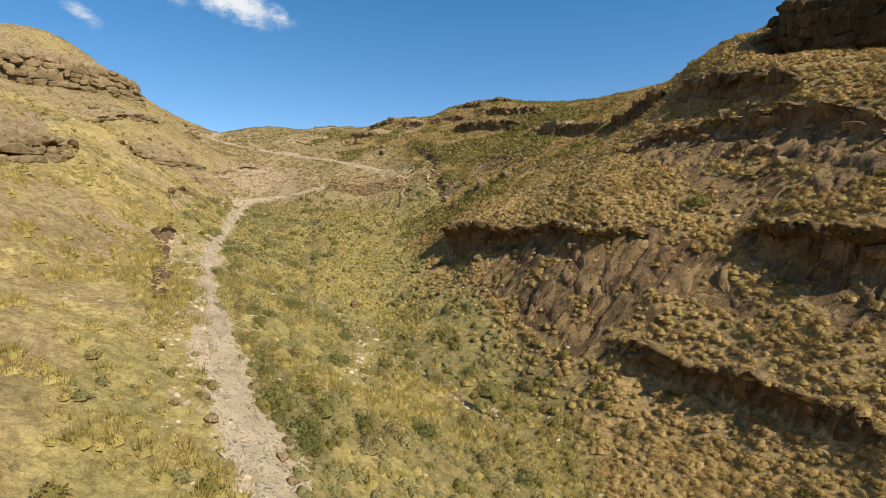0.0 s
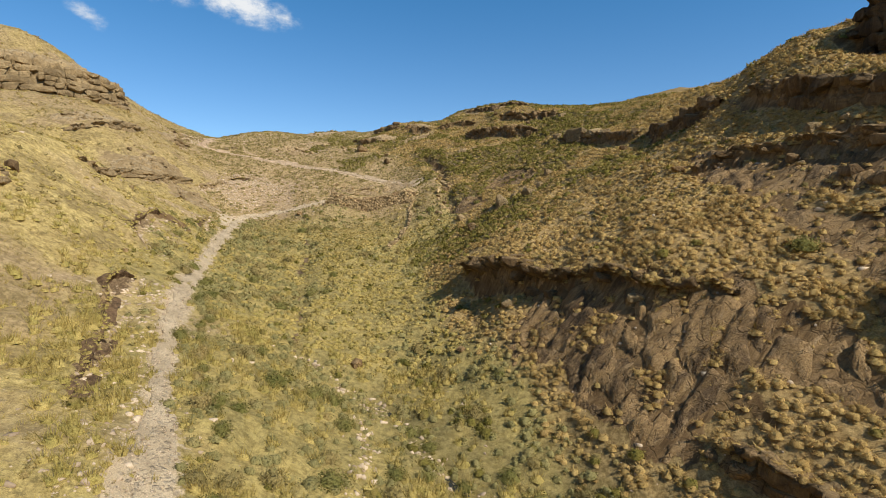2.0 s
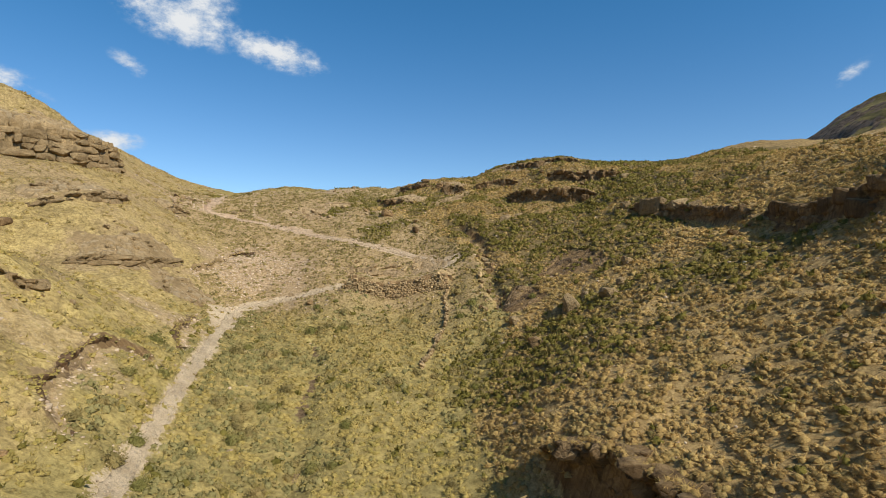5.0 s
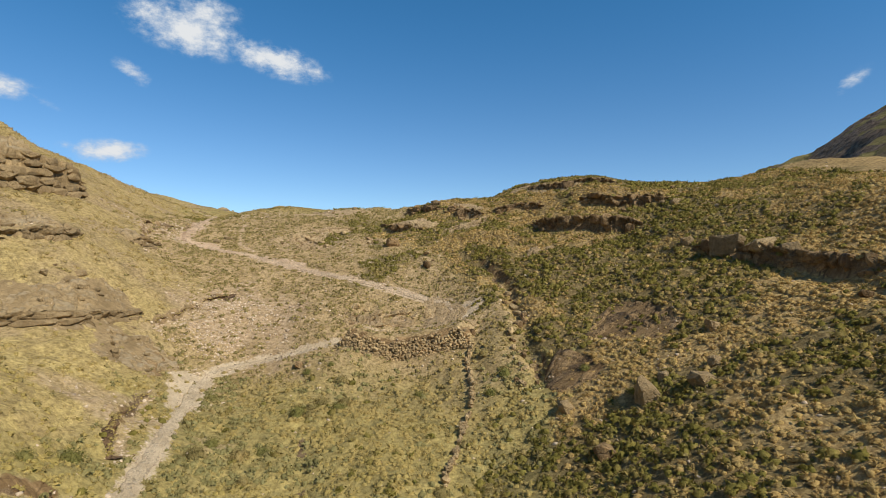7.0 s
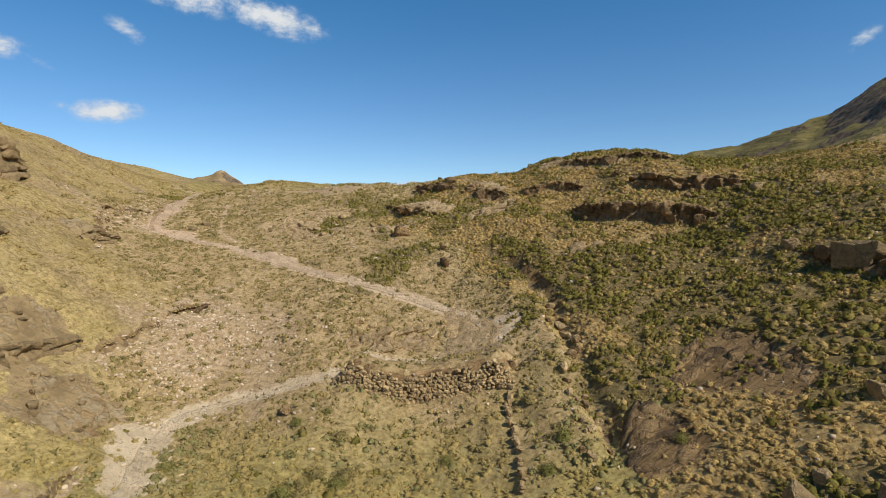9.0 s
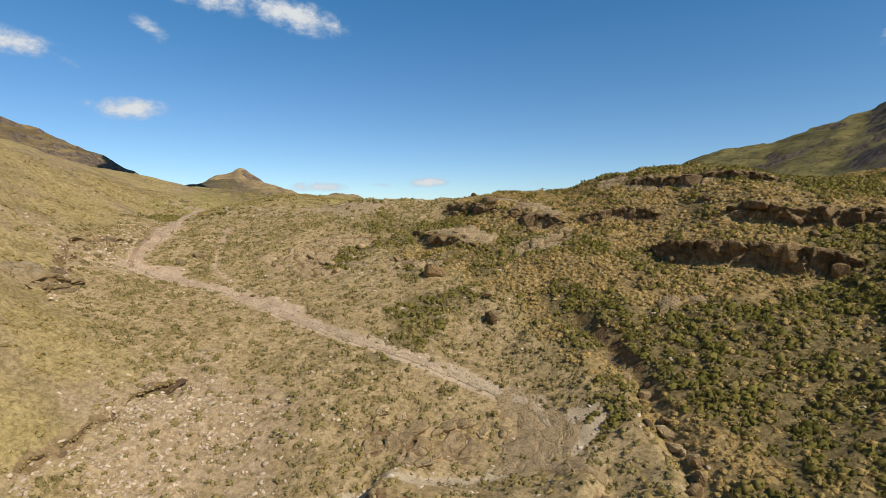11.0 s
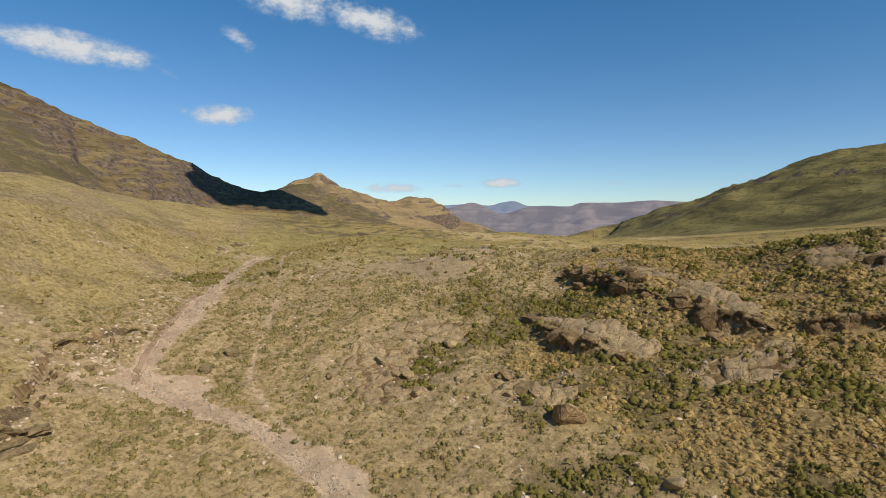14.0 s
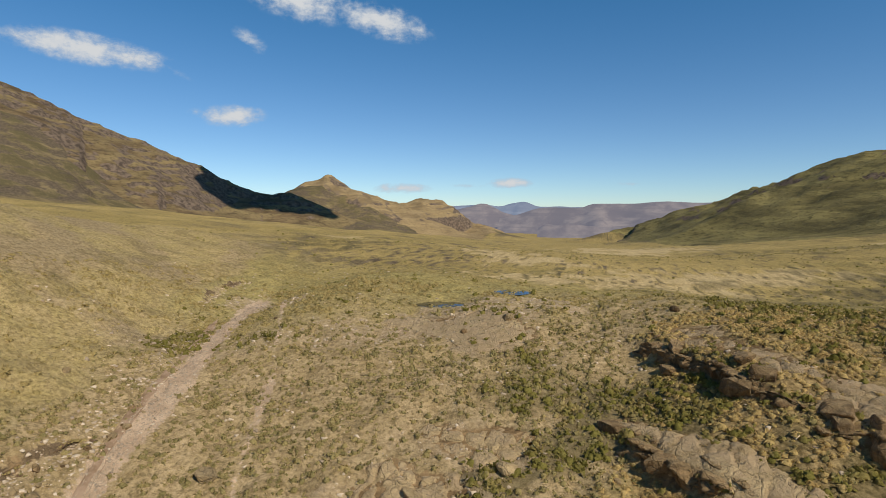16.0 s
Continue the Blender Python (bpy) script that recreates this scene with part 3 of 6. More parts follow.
def finish(N, colour, rough=0.9, bump=None, strength=0.5, reach=0.05, spec=0.2):
    shader = N.add("ShaderNodeBsdfPrincipled")
    N.put(shader.inputs["Base Color"], colour)
    N.put(shader.inputs["Roughness"], rough)
    shader.inputs["Specular IOR Level"].default_value = spec
    if bump is not None:
        node = N.add("ShaderNodeBump")
        node.inputs["Strength"].default_value, node.inputs["Distance"].default_value = strength, reach
        N.put(node.inputs["Height"], bump)
        N.put(shader.inputs["Normal"], node.outputs[0])
    N.put(N.add("ShaderNodeOutputMaterial").inputs[0], shader.outputs[0])
    return shader


STRAW = (0.53, 0.40, 0.155)


def tinted(colour, k):
    return tuple(v * k for v in colour)


BROWN = ((0.155, 0.094, 0.043), (0.30, 0.19, 0.088), (0.42, 0.28, 0.14))
GREYISH = ((0.24, 0.165, 0.082), (0.41, 0.29, 0.148), (0.50, 0.362, 0.19))


def rock_colour(N, where, dark=1.0, palette=BROWN):
    """Weathered basalt: streaked downhill by rain wash, with pale and rusty stains and dark joints."""
    split = N.add("ShaderNodeSeparateXYZ")
    N.put(split.inputs[0], where)
    x, y, z = split.outputs
    level = N.math("ADD", N.math("MULTIPLY", x, -0.38), N.math("MULTIPLY", y, 0.92))
    fall = N.math("ADD", N.math("MULTIPLY", x, 0.92), N.math("MULTIPLY", y, 0.38))
    lie = N.add("ShaderNodeCombineXYZ")
    for socket, value in zip(lie.inputs, (N.math("MULTIPLY", level, 1.25), N.math("MULTIPLY", fall, 0.13), N.math("MULTIPLY", z, 0.17))):
        N.put(socket, value)
    big = N.noise(where, 0.28, 5.0, 0.6)
    streak = N.noise(lie.outputs[0], 0.6, 7.0, 0.7, 2.4)
    fine = N.noise(where, 7.0, 5.0, 0.7)
    c = N.mix(N.span(big, 0.34, 0.66), tinted(palette[0], dark), tinted(palette[1], dark))
    wash = 0.7 if palette is BROWN else 0.3
    c = N.mix(N.span(streak, 0.50, 0.68, 0.0, 0.75 * wash), c, tinted(palette[2], 1.1 * dark))
    c = N.mix(N.span(streak, 0.50, 0.36, 0.0, 0.85 * wash), c, tinted(palette[0], 0.42 * dark))
    c = N.mix(N.span(fine, 0.5, 0.85, 0.0, 0.3), c, tinted(palette[2], 1.25 * dark))
    shaken = N.add("ShaderNodeVectorMath", operation="ADD")
    wander = N.add("ShaderNodeTexNoise")
    N.put(wander.inputs["Vector"], where)
    wander.inputs["Scale"].default_value, wander.inputs["Detail"].default_value = 0.9, 5.0
    N.put(shaken.inputs[0], N.scaled(where, (1.0, 1.0, 1.6)))
    N.put(shaken.inputs[1], N.scaled(wander.outputs["Color"], (2.2, 2.2, 2.2)))
    crack = N.cells(shaken.outputs[0], 0.55, "DISTANCE_TO_EDGE")[0]
    small = N.cells(shaken.outputs[0], 1.7, "DISTANCE_TO_EDGE")[0]
    gap = N.math("MULTIPLY", N.math("MAXIMUM", N.span(crack, 0.06, 0.0, 0.0, 0.85), N.span(small, 0.06, 0.0, 0.0, 0.45)), N.span(big, 0.38, 0.6, 0.35, 1.0))
    chip = N.noise(where, 2.3, 6.0, 0.72, 0.4)
    c = N.mix(N.span(chip, 0.36, 0.5, 0.4, 0.0), c, tinted(palette[0], 0.6 * dark))
    bump = N.math("SUBTRACT", N.math("ADD", N.math("MULTIPLY", fine, 0.8), N.math("ADD", N.math("MULTIPLY", chip, 2.4), streak)), N.math("MULTIPLY", gap, 1.5))
    return N.mix(N.math("MULTIPLY", gap, 0.45 if palette is BROWN else 0.25), c, (0.035, 0.027, 0.02)), bump


def make_rock(name, dark=1.0, palette=BROWN, lit_dust_share=0.6, lit_dust_c=(0.40, 0.272, 0.13)):
    m, N = material(name)
    geo = N.add("ShaderNodeNewGeometry")
    where = geo.outputs["Position"]
    c, bump = rock_colour(N, where, dark, palette)
    tint = N.span(N.add("ShaderNodeObjectInfo").outputs["Random"], 0.0, 1.0, 0.84, 1.16)
    shade = N.add("ShaderNodeHueSaturation")
    N.put(shade.inputs["Value"], tint)
    N.put(shade.inputs["Color"], c)
    # lichen and dust on faces that look up; its paleness also paints sunlit tops
    up = N.add("ShaderNodeSeparateXYZ")
    N.put(up.inputs[0], geo.outputs["Normal"])
    lit_dust = N.math("MULTIPLY", N.span(up.outputs[2], 0.55, 0.95), N.span(N.noise(where, 0.9, 4.0), 0.35, 0.65))
    finish(N, N.mix(N.math("MULTIPLY", lit_dust, lit_dust_share), shade.outputs[0], lit_dust_c), 0.88, bump, 0.8, 0.14)
    return m


def make_streaked(name):
    """Wet-weather basalt: dark and tan streaks a stride wide down the fall of the slope, broken by cracks and chipped edges."""
    m, N = material(name)
    where = N.add("ShaderNodeNewGeometry").outputs["Position"]
    split = N.add("ShaderNodeSeparateXYZ")
    N.put(split.inputs[0], where)
    x, y, z = split.outputs
    lie = N.add("ShaderNodeCombineXYZ")
    for socket, value in zip(lie.inputs, (N.math("ADD", N.math("MULTIPLY", x, -0.38), N.math("MULTIPLY", y, 0.92)), N.math("MULTIPLY", N.math("ADD", N.math("MULTIPLY", x, 0.92), N.math("MULTIPLY", y, 0.38)), 0.22), N.math("MULTIPLY", z, 0.2))):
        N.put(socket, value)
    wide, thin = N.noise(lie.outputs[0], 0.42, 4.0, 0.6, 1.2), N.noise(lie.outputs[0], 1.6, 6.0, 0.7, 1.5)
    patch, chip, fine = N.noise(where, 0.3, 4.0, 0.6), N.noise(where, 1.6, 6.0, 0.72, 0.5), N.noise(where, 8.0, 5.0, 0.7)
    c = N.mix(N.span(N.math("ADD", N.math("MULTIPLY", wide, 0.6), N.math("MULTIPLY", patch, 0.4)), 0.40, 0.54), (0.135, 0.086, 0.044), (0.42, 0.268, 0.12))
    c = N.mix(N.span(thin, 0.52, 0.66, 0.0, 0.7), c, (0.46, 0.315, 0.165))
    c = N.mix(N.span(thin, 0.45, 0.34, 0.0, 0.7), c, (0.07, 0.048, 0.028))
    c = N.mix(N.span(chip, 0.56, 0.68, 0.0, 0.6), c, (0.27, 0.175, 0.085))
    shaken = N.add("ShaderNodeVectorMath", operation="ADD")
    wander = N.add("ShaderNodeTexNoise")
    N.put(wander.inputs["Vector"], where)
    wander.inputs["Scale"].default_value, wander.inputs["Detail"].default_value = 0.8, 5.0
    N.put(shaken.inputs[0], where)
    N.put(shaken.inputs[1], N.scaled(wander.outputs["Color"], (2.4, 2.4, 2.4)))
    gap = N.math("MULTIPLY", N.span(N.cells(shaken.outputs[0], 0.6, "DISTANCE_TO_EDGE")[0], 0.05, 0.0), N.span(chip, 0.42, 0.55))
    c = N.mix(N.math("MULTIPLY", gap, 0.3), c, (0.03, 0.023, 0.017))
    c = N.mix(1.0, c, N.mix(N.span(fine, 0.3, 0.7), (0.72, 0.7, 0.68), (1.22, 1.22, 1.22)), "MULTIPLY")
    finish(N, c, 0.8, N.math("ADD", N.math("ADD", N.math("MULTIPLY", chip, 3.0), fine), N.math("MULTIPLY", gap, -1.5)), 0.9, 0.2, 0.25)
    return m


def track_colour(N, where):
    """Trodden earth with pebbles and stones of all sizes."""
    mid, fine, grit = N.noise(where, 0.5, 5.0, 0.6), N.noise(where, 3.0, 6.0, 0.75), N.noise(where, 14.0, 4.0, 0.8)
    c = N.mix(N.span(mid, 0.36, 0.64), (0.59, 0.46, 0.30), (0.46, 0.352, 0.222))
    split = N.add("ShaderNodeSeparateXYZ")
    N.put(split.inputs[0], where)
    c = N.mix(N.span(split.outputs[1], 118.0, 165.0, 0.0, 0.8), c, N.mix(N.span(mid, 0.4, 0.6), (0.60, 0.405, 0.255), (0.47, 0.31, 0.19)))
    shaken = N.add("ShaderNodeVectorMath", operation="ADD")
    wander = N.add("ShaderNodeTexNoise")
    N.put(wander.inputs["Vector"], where)
    wander.inputs["Scale"].default_value = 2.2
    N.put(shaken.inputs[0], where)
    N.put(shaken.inputs[1], N.scaled(wander.outputs["Color"], (0.5, 0.5, 0.5)))
    relief = fine
    for size, share in ((3.4, 0.72), (8.0, 0.6)):
        cell = N.cells(shaken.outputs[0], size)
        hue = N.add("ShaderNodeSeparateColor")
        N.put(hue.inputs[0], cell[1])
        lump = N.math("MULTIPLY", N.span(cell[0], 0.55, 0.3), N.span(hue.outputs[1], share, share + 0.05))
        c = N.mix(N.math("MULTIPLY", lump, 0.7), c, N.mix(hue.outputs[0], (0.24, 0.185, 0.12), (0.52, 0.43, 0.31)))
        relief = N.math("ADD", relief, lump)
    c = N.mix(N.span(fine, 0.54, 0.70, 0.0, 0.35), c, (0.31, 0.23, 0.145))
    c = N.mix(1.0, c, N.mix(N.span(grit, 0.3, 0.7), (0.74, 0.73, 0.72), (1.28, 1.28, 1.28)), "MULTIPLY")
    return c, N.math("ADD", relief, N.math("MULTIPLY", grit, 0.6))


def make_ground():
    m, N = material("hill_ground")
    geo = N.add("ShaderNodeNewGeometry")
    where = geo.outputs["Position"]
    a = N.add("ShaderNodeAttribute", attribute_name="cover_a")
    b = N.add("ShaderNodeAttribute", attribute_name="cover_b")
    sa, sb = N.add("ShaderNodeSeparateColor"), N.add("ShaderNodeSeparateColor")
    N.put(sa.inputs[0], a.outputs["Color"])
    N.put(sb.inputs[0], b.outputs["Color"])
    grass, basin, bank = sa.outputs
    rock, red, scrub = sb.outputs
    verge = a.outputs["Alpha"]
    wide, mid, fine, grit = N.noise(where, 0.055, 5.0, 0.6), N.noise(where, 0.42, 5.0, 0.62, 0.4), N.noise(where, 2.6, 5.0, 0.7), N.noise(where, 13.0, 4.0, 0.75)
    tall = N.noise(N.scaled(where, (1.0, 1.0, 0.25)), 5.0, 4.0, 0.7, 0.8)
    # open country: straw, olive and brown in drifts; hills darker with scrub and rock
    drift = N.noise(N.scaled(where, (0.012, 0.02, 0.0)), 1.0, 7.0, 0.65, 0.6)
    band = N.noise(N.scaled(where, (0.03, 0.03, 0.13)), 1.0, 5.0, 0.6)
    rough = N.noise(where, 0.022, 8.0, 0.72)
    speck = N.noise(where, 0.8, 5.0, 0.75)
    c = N.mix(N.span(drift, 0.40, 0.62), (0.47, 0.33, 0.12), (0.37, 0.262, 0.09))
    c = N.mix(N.span(wide, 0.52, 0.64, 0.0, 0.7), c, (0.29, 0.215, 0.075))
    field = N.add("ShaderNodeAttribute", attribute_name="field").outputs["Fac"]
    c = N.mix(N.span(speck, 0.50, 0.64, 0.0, 0.6), c, (0.16, 0.132, 0.048))
    c = N.mix(N.span(N.noise(where, 0.14, 6.0, 0.72), 0.52, 0.64, 0.0, 0.5), c, (0.22, 0.17, 0.066))
    hill = b.outputs["Alpha"]
    h = N.mix(N.span(rough, 0.42, 0.58), (0.14, 0.108, 0.05), (0.31, 0.222, 0.105))
    h = N.mix(N.span(speck, 0.46, 0.66, 0.0, 0.6), h, (0.08, 0.07, 0.032))
    h = N.mix(N.span(N.math("ADD", N.math("MULTIPLY", band, 0.4), N.math("MULTIPLY", rough, 0.6)), 0.47, 0.53, 0.0, 0.9), h, N.mix(N.span(mid, 0.4, 0.6), (0.085, 0.062, 0.043), (0.17, 0.125, 0.08)))
    c = N.mix(hill, c, h)
    # valley floor: dry grass over earth
    floor_c = N.mix(N.span(mid, 0.38, 0.62), (0.29, 0.23, 0.088), (0.41, 0.315, 0.115))
    floor_c = N.mix(N.span(fine, 0.50, 0.66, 0.0, 0.7), floor_c, (0.19, 0.15, 0.06))
    # the grassed slope
    place = N.add("ShaderNodeSeparateXYZ")
    N.put(place.inputs[0], where)
    g = N.mix(N.span(mid, 0.40, 0.60), N.mix(N.span(place.outputs[1], 95.0, 135.0), STRAW, (0.43, 0.312, 0.14)), (0.40, 0.295, 0.12))
    g = N.mix(N.span(wide, 0.47, 0.58, 0.0, 0.85), g, (0.36, 0.258, 0.14))
    g = N.mix(N.span(N.noise(where, 0.16, 5.0, 0.7), 0.52, 0.60, 0.0, 0.6), g, (0.24, 0.175, 0.075))
    g = N.mix(N.span(tall, 0.50, 0.72, 0.0, 0.6), g, (0.21, 0.152, 0.055))
    g = N.mix(N.span(fine, 0.52, 0.66, 0.0, 0.75), g, (0.185, 0.14, 0.065))
    # the stony basin
    s = N.mix(N.span(mid, 0.40, 0.60), (0.44, 0.312, 0.16), (0.36, 0.252, 0.12))
    s = N.mix(N.span(fine, 0.50, 0.64, 0.0, 0.8), s, (0.18, 0.13, 0.06))
    s = N.mix(N.span(N.cells(where, 2.6)[0], 0.24, 0.10, 0.0, 0.5), s, (0.46, 0.345, 0.22))
    # the golden bank
    k = N.mix(N.span(fine, 0.36, 0.62), (0.29, 0.19, 0.08), (0.49, 0.34, 0.145))
    k = N.mix(N.span(mid, 0.55, 0.70, 0.0, 0.7), k, (0.28, 0.20, 0.10))
    k = N.mix(N.span(place.outputs[1], 115.0, 140.0, 0.0, 0.75), k, N.mix(N.span(fine, 0.4, 0.6), (0.20, 0.135, 0.058), (0.38, 0.26, 0.115)))
    tag = N.add("ShaderNodeAttribute", attribute_name="near")
    c = N.mix(tag.outputs["Fac"], c, floor_c)
    c = N.mix(grass, c, g)
    c = N.mix(basin, c, s)
    c = N.mix(bank, c, k)
    c = N.mix(field, c, N.mix(N.span(mid, 0.35, 0.65), (0.58, 0.42, 0.205), (0.48, 0.345, 0.16)))
    c = N.mix(N.math("MULTIPLY", scrub, 0.65), c, N.mix(N.span(fine, 0.4, 0.6), (0.085, 0.07, 0.028), (0.17, 0.13, 0.06)))
    e = N.mix(N.span(fine, 0.38, 0.6), (0.36, 0.24, 0.14), (0.47, 0.345, 0.215))
    e = N.mix(N.span(mid, 0.62, 0.72), e, (0.19, 0.125, 0.075))
    c = N.mix(N.math("MULTIPLY", red, N.span(mid, 0.3, 0.6, 0.9, 0.5)), c, e)
    damp = N.add("ShaderNodeAttribute", attribute_name="damp").outputs["Fac"]
    c = N.mix(N.span(N.math("ADD", damp, N.math("MULTIPLY", N.math("SUBTRACT", fine, 0.5), 1.4)), 0.50, 0.62), c, N.mix(N.span(grit, 0.4, 0.6), (0.14, 0.092, 0.05), (0.22, 0.15, 0.085)))
    tuft = N.noise(where, 1.9, 5.0, 0.75)
    c = N.mix(1.0, c, N.mix(N.span(tuft, 0.36, 0.62), (0.70, 0.68, 0.65), (1.18, 1.18, 1.18)), "MULTIPLY")
    c = N.mix(1.0, c, N.mix(N.span(grit, 0.28, 0.72), (0.76, 0.76, 0.76), (1.24, 1.24, 1.24)), "MULTIPLY")
    gravel, gravel_bump = track_colour(N, where)
    c = N.mix(N.span(N.math("ADD", verge, N.math("ADD", N.math("MULTIPLY", N.math("SUBTRACT", fine, 0.5), 1.7), N.math("MULTIPLY", N.math("SUBTRACT", mid, 0.5), 1.3))), 0.38, 0.62), c, gravel)
    brown, stone_bump = rock_colour(N, where)
    grey, grey_bump = rock_colour(N, where, 1.0, GREYISH)
    stone = N.mix(grass, N.mix(1.0, brown, N.mix(basin, (1.0, 1.0, 1.0), (1.2, 1.2, 1.22)), "MULTIPLY"), grey)
    edge = N.span(N.math("ADD", rock, N.math("ADD", N.math("MULTIPLY", N.math("SUBTRACT", fine, 0.5), 0.9), N.math("MULTIPLY", N.math("SUBTRACT", mid, 0.5), 1.2))), 0.40, 0.62)
    c = N.mix(edge, c, stone)
    turf = N.math("ADD", N.math("ADD", N.math("MULTIPLY", fine, 1.4), N.math("MULTIPLY", tuft, 1.2)), grit)
    bump = N.math("ADD", N.math("MULTIPLY", turf, N.math("SUBTRACT", 1.0, N.math("MULTIPLY", edge, 0.8))), N.math("MULTIPLY", stone_bump, edge))
    finish(N, c, 0.95, bump, 0.55, 0.12, 0.1)
    return m


def make_track():
    m, N = material("gravel_track")
    c, relief = track_colour(N, N.add("ShaderNodeNewGeometry").outputs["Position"])
    finish(N, c, 0.95, relief, 0.8, 0.12, 0.15)
    return m


def make_plant(name, low, high, dry=None, spread=0.35, through_light=0.25, upper=None):
    """Leaves or blades, no two tufts quite the same colour."""
    m, N = material(name)
    geo = N.add("ShaderNodeNewGeometry")
    where = geo.outputs["Position"]
    patch, fleck = N.noise(where, 0.3, 5.0, 0.65), N.noise(where, 15.0, 3.0, 0.7)
    one = geo.outputs["Random Per Island"]
    c = N.mix(N.math("ADD", N.math("MULTIPLY", one, 0.25), N.math("ADD", N.span(patch, 0.36, 0.64, 0.0, 0.45), N.span(N.noise(where, 1.3, 2.0), 0.35, 0.65, 0.0, 0.35))), low, high)
    if dry is not None:
        c = N.mix(N.math("MULTIPLY", N.span(N.noise(where, 0.35, 4.0, 0.7), 0.48, 0.66), spread * 2), c, dry)
    if upper is not None:
        split = N.add("ShaderNodeSeparateXYZ")
        N.put(split.inputs[0], where)
        c = N.mix(N.span(N.math("ADD", split.outputs[1], N.math("MULTIPLY", patch, 30.0)), 90.0, 150.0, 0.0, 0.75), c, upper)
    c = N.mix(1.0, c, N.mix(N.span(fleck, 0.32, 0.66), (0.70, 0.68, 0.65), (1.2, 1.2, 1.2)), "MULTIPLY")
    node = N.add("ShaderNodeBump")
    node.inputs["Strength"].default_value, node.inputs["Distance"].default_value = 0.6, 0.08
    N.put(node.inputs["Height"], fleck)
    shader = N.add("ShaderNodeBsdfDiffuse")
    N.put(shader.inputs[0], c)
    N.put(shader.inputs["Normal"], node.outputs[0])
    glow = N.add("ShaderNodeBsdfTranslucent")
    N.put(glow.inputs[0], c)
    both = N.add("ShaderNodeMixShader")
    both.inputs[0].default_value = through_light
    N.put(both.inputs[1], shader.outputs[0])
    N.put(both.inputs[2], glow.outputs[0])
    N.put(N.add("ShaderNodeOutputMaterial").inputs[0], both.outputs[0])
    return m


def make_stones():
    m, N = material("loose_stone")
    geo = N.add("ShaderNodeNewGeometry")
    fine = N.noise(geo.outputs["Position"], 9.0, 4.0, 0.7)
    c = N.mix(geo.outputs["Random Per Island"], (0.36, 0.26, 0.165), (0.72, 0.56, 0.39))
    c = N.mix(N.span(fine, 0.45, 0.75, 0.0, 0.6), c, (0.20, 0.15, 0.105))
    finish(N, c, 0.9, fine, 0.5, 0.03)
    return m


def make_soil():
    """Damp dark earth with roots and small stones in it."""
    m, N = material("bank_soil")
    where = N.add("ShaderNodeNewGeometry").outputs["Position"]
    fine, grit, wide = N.noise(where, 3.5, 5.0, 0.7), N.noise(where, 16.0, 4.0, 0.75), N.noise(where, 0.5, 3.0)
    c = N.mix(N.span(fine, 0.36, 0.64), (0.07, 0.043, 0.023), (0.20, 0.125, 0.068))
    c = N.mix(N.span(wide, 0.45, 0.62, 0.0, 0.6), c, (0.27, 0.165, 0.09))
    c = N.mix(N.span(grit, 0.60, 0.72, 0.0, 0.7), c, (0.38, 0.28, 0.18))
    finish(N, c, 0.95, N.math("ADD", fine, grit), 0.9, 0.1, 0.1)
    return m


def make_wash():
    """Reddish earth washed out beside the track."""
    m, N = material("red_wash")
    where = N.add("ShaderNodeNewGeometry").outputs["Position"]
    mid, fine, grit = N.noise(where, 0.6, 4.0), N.noise(where, 3.0, 6.0, 0.75), N.noise(where, 14.0, 4.0, 0.8)
    c = N.mix(N.span(mid, 0.36, 0.64), (0.29, 0.18, 0.10), (0.44, 0.29, 0.18))
    c = N.mix(N.span(fine, 0.54, 0.7, 0.0, 0.7), c, (0.50, 0.36, 0.24))
    finish(N, c, 0.9, N.math("ADD", fine, grit), 0.8, 0.08, 0.2)
    return m


def make_water():
    m, N = material("still_water")
    where = N.add("ShaderNodeNewGeometry").outputs["Position"]
    shader = finish(N, (0.035, 0.035, 0.028), 0.06, N.noise(where, 3.0, 2.0), 0.03, 0.02, 0.5)
    return m


GROUND, TRACK_M = make_ground(), make_track()
# shaded_basalt is basalt darkened for ledges in shade: shade put into the colour
ROCK, SHADE_ROCK, PALE_ROCK = make_rock("basalt", 1.2), make_rock("shaded_basalt", 0.9), make_rock("pale_basalt", 1.08, GREYISH)
GOLD = make_plant("golden_tussock", (0.37, 0.237, 0.085), (0.66, 0.465, 0.185), (0.50, 0.365, 0.135))
STRAW_M = make_plant("straw_grass", (0.38, 0.295, 0.095), (0.62, 0.475, 0.165), (0.40, 0.335, 0.095), upper=(0.42, 0.305, 0.13))
GREEN = make_plant("green_scrub", (0.13, 0.112, 0.027), (0.285, 0.235, 0.062), (0.33, 0.245, 0.09), 0.42, 0.2)
SAGE = make_plant("sage_scrub", (0.225, 0.198, 0.078), (0.40, 0.345, 0.145), (0.46, 0.36, 0.15), 0.35, 0.25)
GREY = make_plant("grey_scrub", (0.21, 0.170, 0.066), (0.39, 0.303, 0.122), (0.47, 0.345, 0.14), 0.35, 0.2)
SOIL, WASH = make_soil(), make_wash()
BUSH_GREEN = make_plant("leafy_bush", (0.15, 0.148, 0.042), (0.29, 0.26, 0.085), (0.33, 0.275, 0.10), 0.3, 0.25)
STONE_M, WATER = make_stones(), make_water()


